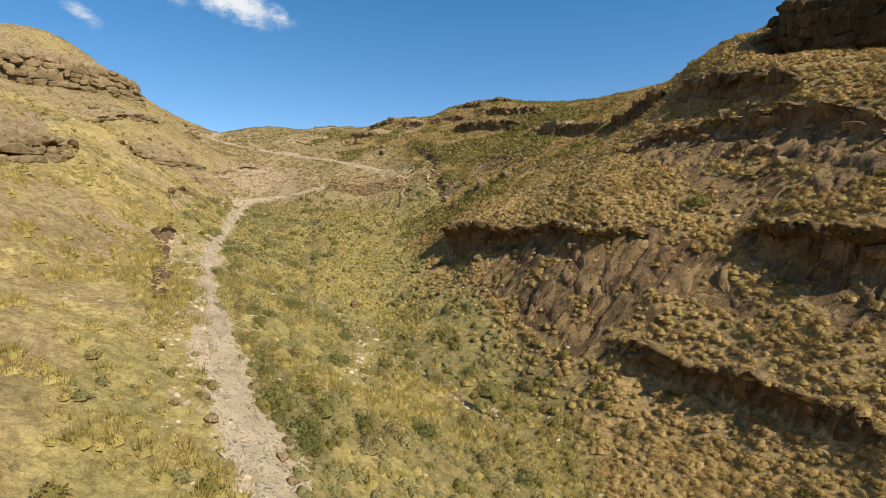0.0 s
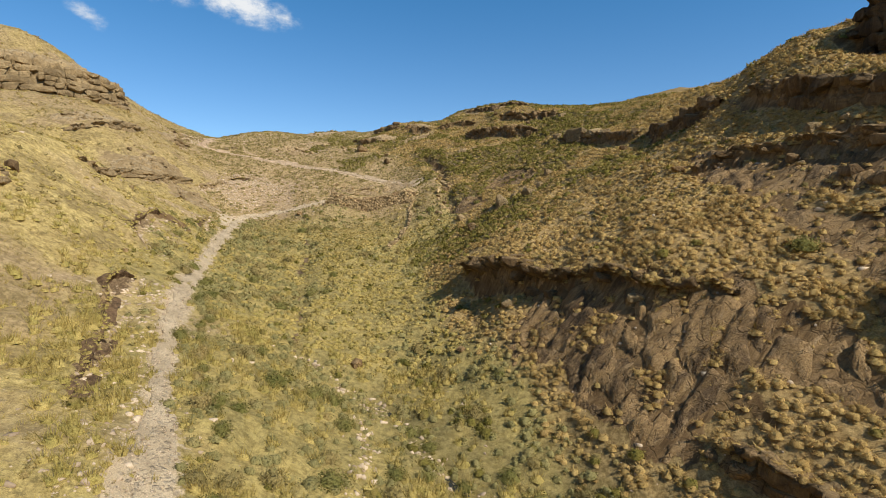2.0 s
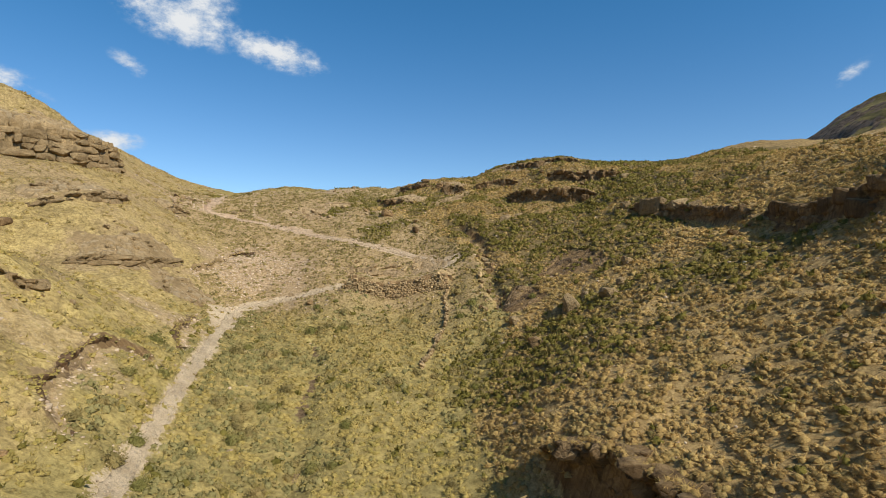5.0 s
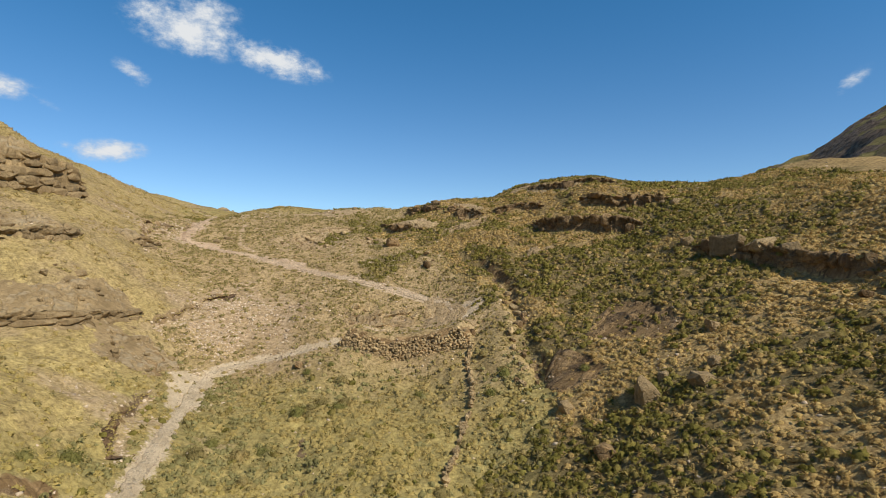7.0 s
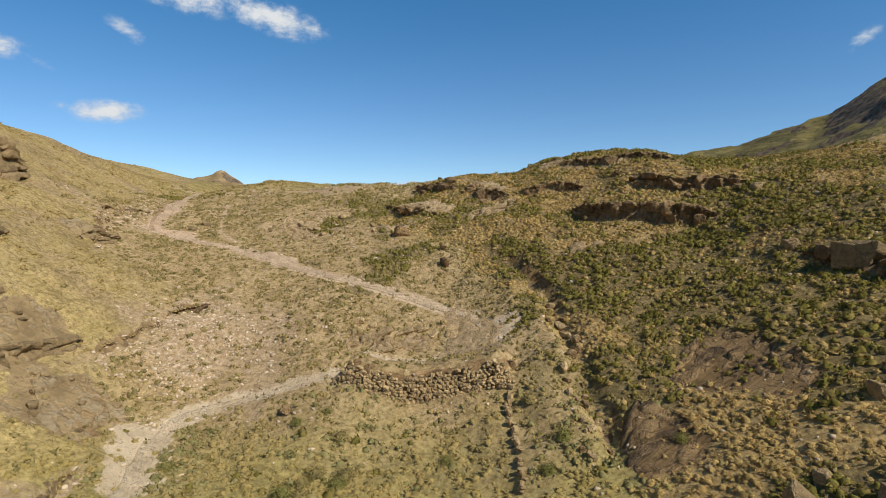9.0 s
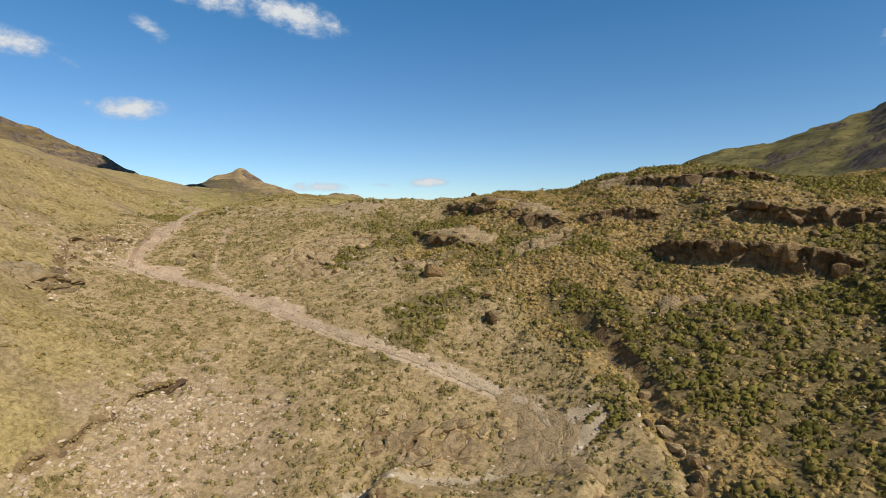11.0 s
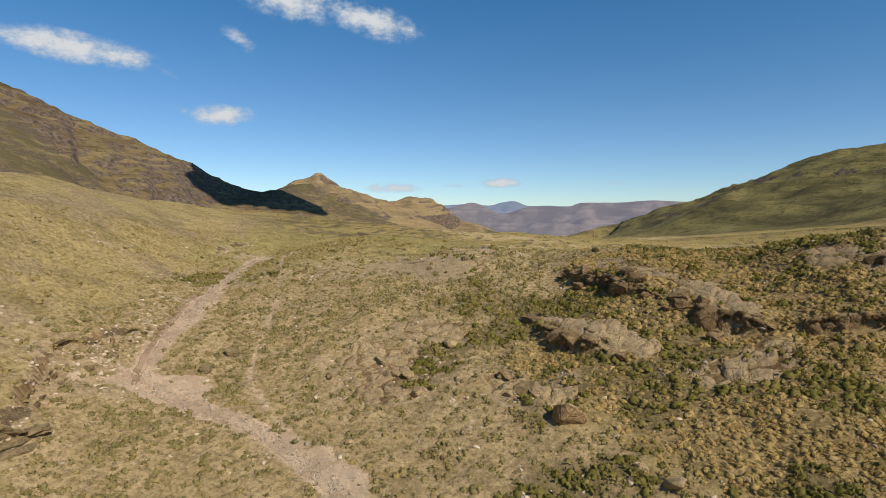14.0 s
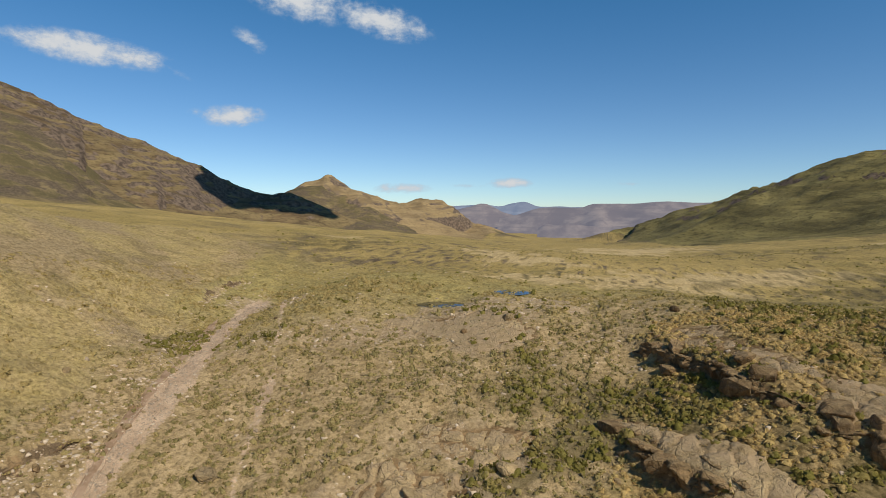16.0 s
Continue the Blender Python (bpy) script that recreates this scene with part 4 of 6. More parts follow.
# ---- meshes ----
def raw_mesh(name, verts, faces, mat, sides=3):
    """A mesh from arrays of corners and of faces with that many sides."""
    mesh = bpy.data.meshes.new(name)
    verts, faces = np.asarray(verts, np.float32), np.asarray(faces, np.int32)
    mesh.vertices.add(len(verts))
    mesh.vertices.foreach_set("co", verts.ravel())
    mesh.loops.add(faces.size)
    mesh.loops.foreach_set("vertex_index", faces.ravel())
    mesh.polygons.add(len(faces))
    mesh.polygons.foreach_set("loop_start", np.arange(0, faces.size, sides, dtype=np.int32))
    mesh.materials.append(mat)
    mesh.update(calc_edges=True)
    return mesh


def quads(rows, columns, loop=False):
    """Faces of a sheet of rows x columns corners."""
    i = np.arange(rows * columns).reshape(rows, columns)
    return np.stack([i[:-1, :-1], i[:-1, 1:], i[1:, 1:], i[1:, :-1]], -1).reshape(-1, 4)


def stretch(core_low, core_high, step, end_low, end_high, grow, grow_low=None):
    """Stations that lie close together in the core and ever wider apart beyond it."""
    mid = list(np.arange(core_low, core_high + step / 2, step))
    for end, sign in ((end_high, 1), (end_low, -1)):
        gap, at, out = step, (mid[-1] if sign > 0 else mid[0]), []
        while at * sign < end * sign:
            gap *= grow if sign > 0 or grow_low is None else grow_low
            at += sign * min(gap, 90)
            out.append(at)
        mid = mid + out if sign > 0 else out[::-1] + mid
    return np.array(mid)


def build_ground():
    gx, gy = stretch(-92, 42, 0.5, -4700, 4700, 1.065), stretch(14, 206, 0.5, -3200, 4850, 1.046, 1.2)
    X, Y = np.meshgrid(gx, gy)
    x, y = X.ravel(), Y.ravel()
    z = land(x, y)
    z = z - 30 * sunk(x, y)
    mesh = raw_mesh("ground", np.stack([x, y, z], 1), quads(len(gy), len(gx)), GROUND, 4)
    mesh.polygons.foreach_set("use_smooth", np.ones(len(mesh.polygons), bool))
    slope, basin, bank, verge, rock, red, scrub = cover(x, y)
    inside = smooth(x, -128, -104) * smooth(72 - x, 0, 20) * smooth(262 - y, 0, 55)
    slope = slope * smooth(x, -200, -110) * smooth(300 - y, 0, 80)
    dz = np.hypot(*np.gradient(z.reshape(X.shape), gy, gx))
    steep = smooth(dz.ravel(), 0.12, 0.26) * (1 - inside)
    rock = np.maximum(rock, smooth(dz.ravel(), 1.0, 1.5))
    for name, values in (("cover_a", (slope, basin, bank, verge)), ("cover_b", (rock * inside, red, scrub, steep))):
        layer = mesh.attributes.new(name, "FLOAT_COLOR", "POINT")
        layer.data.foreach_set("color", np.stack(values, 1).astype(np.float32).ravel())
    mesh.attributes.new("field", "FLOAT", "POINT").data.foreach_set("value", (spots(FIELDS, x, y, 0.9) * (1 - steep)).astype(np.float32))
    mesh.attributes.new("damp", "FLOAT", "POINT").data.foreach_set("value", broken_turf(x, y).astype(np.float32))
    mesh.attributes.new("near", "FLOAT", "POINT").data.foreach_set("value", inside.astype(np.float32))
    return tagged(new("ground", mesh), "dry mountain valley floor and slopes of straw grass, earth and bare rock", "ground", kind="structure")


# far hills that need a closer mesh: west, east, south, north, step
PEAKS = [(-1000, -420, 690, 1260, 5.0, "brown", "long brown mountain with rocky crest and a cloud shadow on its end"), (-860, -230, 1420, 1900, 6.0, "tan", "small tan cone-shaped peak beyond the ridge"),
         (30, 760, 560, 1560, 6.0, "olive", "steep olive-green hill with a crag on its top")]


def sunk(x, y):
    """1 well inside the far hills, where the ground sheet dips below their own meshes."""
    total = np.zeros(np.shape(x))
    for west, east, south, north, step, *_ in PEAKS:
        inside = np.minimum(np.minimum(x - west, east - x), np.minimum(y - south, north - y))
        total = np.maximum(total, smooth(inside, 30 + step, 100 + 4 * step))
    return total


def make_mountain(name, low, high, grass, dark, stony):
    """Grass and heath in drifts along the slope, dark scrub, and bands of rock where it is steep."""
    m, N = material(name)
    where = N.add("ShaderNodeNewGeometry").outputs["Position"]
    cliff = N.add("ShaderNodeAttribute", attribute_name="cliff").outputs["Fac"]
    rough, speck, patch = N.noise(where, 0.02, 8.0, 0.7), N.noise(where, 0.16, 6.0, 0.75), N.noise(where, 0.007, 6.0, 0.65)
    level = N.noise(N.scaled(where, (0.012, 0.012, 0.075)), 1.0, 7.0, 0.65, 0.4)
    c = N.mix(N.span(rough, 0.38, 0.62), low, high)
    c = N.mix(N.span(patch, 0.42, 0.58, 0.0, 0.85), c, grass)
    c = N.mix(N.span(level, 0.50, 0.60, 0.0, 0.75), c, tinted(grass, 1.25))
    c = N.mix(N.span(level, 0.47, 0.38, 0.0, 0.7), c, dark)
    c = N.mix(N.span(speck, 0.50, 0.62, 0.0, 0.75), c, dark)
    c = N.mix(N.span(N.noise(where, 0.45, 5.0, 0.75), 0.52, 0.66, 0.0, 0.5), c, tinted(grass, 1.1))
    stone = N.mix(N.span(speck, 0.38, 0.62), (0.085, 0.060, 0.043), (0.24, 0.17, 0.115))
    c = N.mix(N.span(N.math("ADD", cliff, N.math("MULTIPLY", N.math("SUBTRACT", rough, 0.5), 1.1)), stony, stony + 0.2), c, stone)
    finish(N, c, 0.95, N.math("ADD", speck, rough), 0.9, 2.5, 0.1)
    return m


MOUNTAINS = {"brown": make_mountain("brown_mountain", (0.125, 0.08, 0.042), (0.23, 0.15, 0.075), (0.26, 0.185, 0.082), (0.085, 0.057, 0.032), 0.52),
             "tan": make_mountain("tan_peak", (0.27, 0.185, 0.092), (0.36, 0.25, 0.125), (0.35, 0.242, 0.115), (0.20, 0.135, 0.068), 0.8),
             "olive": make_mountain("olive_hill", (0.115, 0.092, 0.036), (0.21, 0.165, 0.066), (0.25, 0.198, 0.072), (0.07, 0.058, 0.024), 0.62)}


def build_peak(west, east, south, north, step, kind, label):
    gx, gy = np.arange(west, east + 1, step), np.arange(south, north + 1, step)
    X, Y = np.meshgrid(gx, gy)
    x, y = X.ravel(), Y.ravel()
    z = land(x, y)
    edge = np.minimum(np.minimum(x - west, east - x), np.minimum(y - south, north - y))
    z = z - 6 * smooth(30 - edge, 0, 30)
    dz = np.hypot(*np.gradient(z.reshape(X.shape), gy, gx)).ravel()
    mesh = raw_mesh("mountain", np.stack([x, y, z], 1), quads(len(gy), len(gx)), MOUNTAINS[kind], 4)
    mesh.attributes.new("cliff", "FLOAT", "POINT").data.foreach_set("value", smooth(dz, 0.42, 0.85).astype(np.float32))
    return tagged(new("mountain", mesh), label, "mountain", kind="structure")


def make_hazed(name, near_c, high_c, air, glow):
    """Far hills with blue haze painted on as a faint glow of the surface."""
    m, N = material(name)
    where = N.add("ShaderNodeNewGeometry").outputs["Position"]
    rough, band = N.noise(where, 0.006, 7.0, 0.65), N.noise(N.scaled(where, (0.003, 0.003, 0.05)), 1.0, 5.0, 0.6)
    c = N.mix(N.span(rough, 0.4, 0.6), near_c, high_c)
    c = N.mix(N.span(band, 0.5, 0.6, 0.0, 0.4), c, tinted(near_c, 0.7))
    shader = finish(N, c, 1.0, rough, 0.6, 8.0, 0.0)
    # bluish emission imitates the haze of many kilometres of air
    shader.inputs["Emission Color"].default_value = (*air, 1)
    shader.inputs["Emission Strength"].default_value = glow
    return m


def build_range(crest, depth, foot, mat, label, seed, wild):
    """A far range: its crest as given, flanks with spurs on both sides of it."""
    line = np.array(rounded(crest, 16.0))
    run = np.arange(len(line)) * 16.0
    ridge = line[:, 2] + wild * fractal(run, run * 0, 170, 4, seed, 0.55)
    v = []
    for k, down in enumerate(np.linspace(-1, 1, 17)):
        fall = np.abs(down) ** 0.8
        spur = 1 + 0.9 * fractal(run, run * 0 + 40 * np.sign(down), 210, 3, seed + 7) * (np.abs(down) > 0.01)
        z = ridge - (ridge - foot) * np.clip(fall * spur, 0, 1) + 5 * fractal(run, run * 0 + 300 * down, 60, 3, seed + 2) * fall
        v.append(np.stack([line[:, 0], line[:, 1] + down * depth, z], 1))
    mesh = raw_mesh("far_range", np.concatenate(v), quads(17, len(line)), mat, 4)
    return tagged(new("far_range", mesh), label, "mountain range", kind="structure")


def build_track(name, line, half, label, mat=None, lift=0.03):
    """A ribbon of gravel on the ground, with uneven edges."""
    pts = np.array(rounded(line[::3], 0.4))[:, :2]
    way = np.gradient(pts, axis=0)
    way /= np.linalg.norm(way, axis=1)[:, None]
    out = np.stack([-way[:, 1], way[:, 0]], 1)
    across = np.linspace(-1, 1, 9)
    n = np.arange(len(pts))
    wide = half * (1 + 0.75 * np.stack([value_noise(n, 0 * n, 6, 1) + 0.8 * value_noise(n, 0 * n, 2, 2), value_noise(n, 0 * n, 6, 3) + 0.8 * value_noise(n, 0 * n, 2, 4)], 1))
    wide *= (0.72 + 0.75 * smooth(48 - pts[:, 1], 0, 22) + 0.4 * smooth(pts[:, 1], 148, 165) - 0.3 * smooth(pts[:, 1], 114, 120) * smooth(150 - pts[:, 1], 0, 6))[:, None]
    wide *= np.minimum(1, np.minimum(n, n[::-1]) / 8.0 + 0.05)[:, None]
    half_here = np.where(across[None] < 0, wide[:, :1], wide[:, 1:])
    xy = pts[:, None] + out[:, None] * (across[None] * half_here)[..., None]
    x, y = xy[..., 0], xy[..., 1]
    z = land(x, y, False) + lift + 0.05 * fractal(x, y, 1.2, 3, 7) - 0.06 * np.exp(-((np.abs(across[None]) - 0.5) / 0.2) ** 2) - 0.2 * (np.abs(across[None]) > 0.99)
    mesh = raw_mesh(name, np.stack([x, y, z], -1).reshape(-1, 3), quads(len(pts), 9)[:, ::-1], mat or TRACK_M, 4)
    mesh.polygons.foreach_set("use_smooth", np.ones(len(mesh.polygons), bool))
    return tagged(new(name, mesh), label, "track", kind="structure")


def build_slab(number, line, ring, rise, rough, stone, label):
    """Rock laid bare by the weather: plates with open joints between them, dipping under the turf along a ragged edge."""
    xs, ys = [p[0] for p in ring], [p[1] for p in ring]
    step = 0.2 if max(xs) - min(xs) < 15 else 0.26
    gx, gy = np.arange(min(xs) - 1.2, max(xs) + 1.3, step), np.arange(min(ys) - 1.2, max(ys) + 1.3, step)
    X, Y = np.meshgrid(gx, gy)
    x, y = X.ravel(), Y.ravel()
    d = depth_in(line, ring, x, y) + 2.4 * fractal(x, y, 3.0, 4, 55, 0.6)
    wx, wy = x + 0.9 * fractal(x, y, 2.0, 3, 71), y + 0.9 * fractal(x, y, 2.0, 3, 72)
    if stone == "brown":            # beds that run along the bank, washed downhill
        u, v = 0.55 * (wx * 0.92 + wy * 0.38), wy * 0.92 - wx * 0.38
    else:
        u, v = wx, wy
    joint, mark, du, dv = plates(u, v, 2.1, number)
    small, chip, su, sv = plates(u, v, 0.75, number + 3)
    relief = (mark - 0.5) * 0.5 + 0.3 * du * (mark - 0.3) + 0.25 * dv * np.sin(mark * 40) - 0.55 * smooth(0.15 - joint, 0, 0.12)
    relief = relief + (0.16 * (chip - 0.5) + 0.14 * su * (chip - 0.5)) * smooth(fractal(x, y, 5.0, 2, 73), -0.2, 0.15) - 0.16 * smooth(0.14 - small, 0, 0.12) * smooth(fractal(x, y, 4.0, 2, 78), -0.1, 0.2)
    relief = relief + 0.3 * fractal(x, y, 1.1, 3, 74, 0.6)
    if stone == "brown":            # shallow runnels down the fall of the slope
        relief = relief + 0.22 * fractal((wy * 0.92 - wx * 0.38) * 2.2, (wx * 0.92 + wy * 0.38) * 0.3, 2.0, 3, 75)
        bed = (wx * 0.92 + wy * 0.38) / 2.6 + 0.9 * fractal(x, y, 5.0, 3, 76)
        hard = smooth(value_noise(x, y, 4.0, 77), -0.15, 0.15)
        relief = relief + 0.75 * hard * (smooth(bed - np.floor(bed), 0.72, 0.95) - (bed - np.floor(bed)) + 0.3)
    z = land(x, y, False) - 0.08 + (rise + 0.95 * rough * relief) * smooth(d, -0.1, 0.9) - 0.5 * smooth(-d, -0.1, 0.5)
    faces = quads(len(gy), len(gx))
    faces = faces[(d[faces] > -0.5).any(1)]
    used, back = np.unique(faces, return_inverse=True)
    mesh = raw_mesh("rock_slab", np.stack([x, y, z], 1)[used], back.reshape(faces.shape), {"brown": SLAB_BROWN, "pale": SLAB_PALE, "tan": SLAB_TAN}[stone], 4)
    return tagged(new("rock_slab", mesh), label, "rock slab")


def build_bank(line, seed):
    """The broken edge of the turf: a lip of roots over a face of dark soil."""
    line = [(px + 0.35 * float(value_noise(px, py, 1.6, 6)), py + 0.35 * float(value_noise(px, py, 1.4, 8))) for px, py in line]
    pts = np.array(rounded(line, 0.25))[:, :2]
    way = np.gradient(pts, axis=0)
    way /= np.linalg.norm(way, axis=1)[:, None]
    out = np.stack([way[:, 1], -way[:, 0]], 1)
    up_at, down_at = pts - out * 0.75, pts + out * 0.8
    top, foot = land(up_at[:, 0], up_at[:, 1], False), land(down_at[:, 0], down_at[:, 1], False)
    n = np.arange(len(pts)) * 0.25
    ends = np.minimum(1, np.minimum(np.arange(len(pts)), np.arange(len(pts))[::-1]) / 10.0)
    tall = np.maximum(top - foot, 0.15) * ends * (0.2 + 0.75 * smooth(value_noise(n, n * 0, 3.0, seed), -0.3, 0.3))
    wob = 0.5 * value_noise(n, n * 0, 1.1, seed + 1) + 0.3 * value_noise(n, n * 0, 0.4, seed + 2)
    rows = []
    for o, down, lift in ((-0.8, 0.0, -0.12), (-0.3, 0.0, 0.05), (0.16, 0.0, 0.10), (0.22, 0.10, 0.04), (0.06, 0.22, 0.0), (-0.06, 0.5, 0.0), (0.08, 0.85, 0.0), (0.45, 1.05, 0.0), (1.0, 1.2, -0.12)):
        off = o + wob + 0.12 * value_noise(n, n * 0 + 9 * o, 0.5, seed + 3)
        rows.append(np.stack([pts[:, 0] + out[:, 0] * off, pts[:, 1] + out[:, 1] * off, foot + tall + lift * ends - down * tall], 1))
    mesh = raw_mesh("eroded_bank", np.concatenate(rows), quads(len(rows), len(pts))[:, ::-1], SOIL, 4)
    TURF_LIPS.append(np.stack([pts[:, 0] + out[:, 0] * wob, pts[:, 1] + out[:, 1] * wob, foot + tall], 1)[tall > 0.15])
    return tagged(new("eroded_bank", mesh), "broken edge of turf over a face of dark damp soil", "earth bank")


TURF_LIPS = []


def rock_noise(p, size, seed=0.0):
    return noise.noise(Vector(p) / size + Vector((seed, 3.1 * seed, -seed)))


LIPS = []      # where grass hangs over the rock edges


def build_ledge(name, line, tall, seed, mat, label, blocks, under=0.0, bedded=False):
    """A step of jointed basalt let into the hillside: a rough face, a lip that may stand out over a hollow, and angular blocks."""
    rng = random.Random(seed)
    pts = np.array(rounded(line, 0.3))[:, :2]
    run = len(pts)
    way = np.gradient(pts, axis=0)
    way /= np.linalg.norm(way, axis=1)[:, None]
    out = np.stack([-way[:, 1], way[:, 0]], 1)       # downhill
    inner, foot_at = pts - out * 1.0, pts + out * 0.9
    top = land(inner[:, 0], inner[:, 1], False)
    foot = np.minimum(land(foot_at[:, 0], foot_at[:, 1], False), top - 0.5)
    n = np.arange(run) * 0.3
    whole = smooth(value_noise(n, n * 0 + seed * 7.3, 5.0, 1) + value_noise(n, n * 0 + seed * 3.1, 1.7, 2) * 0.5, -0.36, -0.1)
    fade = np.minimum(1, np.minimum(np.arange(run), np.arange(run)[::-1]) / 8.0) * np.maximum(whole, 0.9 * (under > 0.3))
    lip = under * np.clip(0.55 + 1.9 * value_noise(n, n * 0 + seed * 1.7, 2.6, 3) + 1.7 * value_noise(n, n * 0 + seed * 2.9, 0.8, 4), 0, 2) * fade * np.array([p[2] if len(p) > 2 else 1.0 for p in rounded(line, 0.3)])
    lip = np.round(lip * 3) / 3
    thin = 0.55 + 1.0 * np.abs(value_noise(n, n * 0 + seed * 4.1, 1.6, 6)) * 2
    if under > 0:
        shape = [(-2.6, 0.0, -0.8), (-1.6, 0.0, -0.2), (-0.5, 0.0, -0.02), (0.1, 0.0, -0.06), (0.25, 0.05, -0.08), (0.18, 0.22, 0.0), (0.05, 0.30, 0.0), (-0.5, 0.40, 0.0), (-0.6, 0.7, 0.0), (-0.2, 0.95, 0.0), (0.4, 1.08, -0.3), (-1.0, 1.1, -1.0)]
        hang = (0, 0, 0.4, 0.95, 1.05, 1.0, 0.8, 0.3, 0.0, 0.0, 0, 0)
    else:
        shape = [(-2.6, 0.0, -0.8), (-1.4, 0.0, -0.35), (-0.45, 0.0, -0.02), (0.05, 0.06, 0.0), (0.12, 0.2, 0.0), (-0.12, 0.28, 0.0), (0.05, 0.4, 0.0), (0.1, 0.58, 0.0), (-0.1, 0.66, 0.0), (0.12, 0.85, 0.0), (0.5, 1.08, -0.3), (-1.0, 1.1, -1.0)]
        hang = (0,) * 12
    verts = []
    for i in range(run):
        deep = max(0.3, top[i] - foot[i]) * (0.3 + 0.7 * fade[i])
        for k, (o, down, up) in enumerate(shape):
            o2 = o + hang[k] * lip[i]
            down = down * (thin[i] if under > 0 and 3 < k < 7 else 1.0)
            p = Vector((pts[i, 0] + out[i, 0] * o2, pts[i, 1] + out[i, 1] * o2, top[i] + up - down * deep - 0.5 * (1 - fade[i])))
            w = 1.1 * rock_noise(p, 1.2, seed) + 0.9 * rock_noise((p.x, p.y, 1.6 * p.z), 0.5, seed + 5)
            w = (0.4 * w + 0.6 * round(w * 3.5) / 3.5) * (1 < k < 11)
            if under > 0 and 2 < k < 6 and rng.random() < 0.65:
                LIPS.append((p.x - out[i, 0] * rng.uniform(-0.1, 0.5 + lip[i]), p.y - out[i, 1] * rng.uniform(-0.1, 0.5 + lip[i]), p.z - 0.05))
            verts.append((p.x + out[i, 0] * w, p.y + out[i, 1] * w, p.z + 0.3 * w))
    ledge = tagged(new(name, raw_mesh(name, verts, quads(run, len(shape)), mat, 4)), label, "rock outcrop")
    deep_most = max(0.6, float(np.percentile(top - foot, 80)))
    courses = max(1, min(5, round(deep_most / (0.9 if bedded else 1.5))))
    for level in range(courses):
        i = rng.randint(0, 3)
        while i < run - 1:
            wide = (0.7 + 1.9 * rng.random() ** 1.4) if bedded else (0.35 + 1.1 * rng.random() ** 1.8) * (1.0 if deep_most < 3 else 1.5)
            k = min(run - 1, i + round(wide / 0.3))
            deep = max(0.35, min(top[k] - foot[k], 8.0))
            high = deep / courses
            here = fade[k] > rng.uniform(0.1, 0.5) and rng.random() < (0.45 if under > 0.3 else 0.8)
            if here:
                wide *= 0.6 if under > 0.3 else 1.0
                wild = 0.35 if bedded else 1.0
                o = rng.uniform(-0.75, 0.2) + 0.2 * level if not bedded else rng.uniform(-0.55, 0.15) + 0.35 * level
                block = new("block", rng.choice(blocks))
                tallness = high * (rng.uniform(0.5, 0.7) if bedded else rng.uniform(0.35, 0.8))
                z = top[k] - tallness * rng.uniform(0.8, 1.2) - level * high
                block.matrix_world = Matrix.LocRotScale((pts[k, 0] + out[k, 0] * o, pts[k, 1] + out[k, 1] * o, z), Euler((rng.uniform(-0.25, 0.25) * wild, rng.uniform(-0.2, 0.2) * wild, math.atan2(way[k, 1], way[k, 0]) + rng.uniform(-0.6, 0.6) * wild)),
                                                        (wide * rng.uniform(0.85, 1.1), min(wide, 1.0) * rng.uniform(0.7, 1.1), tallness))
                block.parent = ledge
            i += max(1, round(wide * (rng.uniform(1.2, 1.7) if bedded else rng.uniform(1.5, 2.4)) / 0.3))
    return ledge


def hull_mesh(name, seed, mat, corners=22, square=0.5, bevelled=True):
    """An angular rock: the hull of random corners in a rough box, its edges chipped."""
    rng = random.Random(seed)
    bm = bmesh.new()
    sx, sy = rng.uniform(0.85, 1.2), rng.uniform(0.75, 1.05)
    for _ in range(corners):
        p = Vector((rng.uniform(-1, 1), rng.uniform(-1, 1), rng.uniform(-1, 1)))
        big = max(abs(p.x), abs(p.y), abs(p.z))
        p = p / big * square + p.normalized() * (1 - square)
        bm.verts.new((p.x * sx * rng.uniform(0.85, 1.05), p.y * sy * rng.uniform(0.85, 1.05), p.z * rng.uniform(0.8, 1.05)))
    hull = bmesh.ops.convex_hull(bm, input=bm.verts)
    loose = [v for v in bm.verts if not v.link_faces]
    bmesh.ops.delete(bm, geom=loose, context="VERTS")
    if bevelled:
        bmesh.ops.bevel(bm, geom=bm.edges[:], offset=0.05, segments=1, affect="EDGES", clamp_overlap=True)
        bmesh.ops.triangulate(bm, faces=bm.faces[:])
    for v in bm.verts:
        v.co *= 1 + 0.10 * rock_noise(v.co, 0.45, seed)
    bmesh.ops.recalc_face_normals(bm, faces=bm.faces[:])
    mesh = bpy.data.meshes.new(name)
    bm.to_mesh(mesh)
    bm.free()
    mesh.materials.append(mat)
    return mesh


def boulder_mesh(name, seed, mat):
    return hull_mesh(name, seed, mat, 20, 0.35)


def block_mesh(name, seed, mat):
    return hull_mesh(name, seed, mat, 26, 0.85)


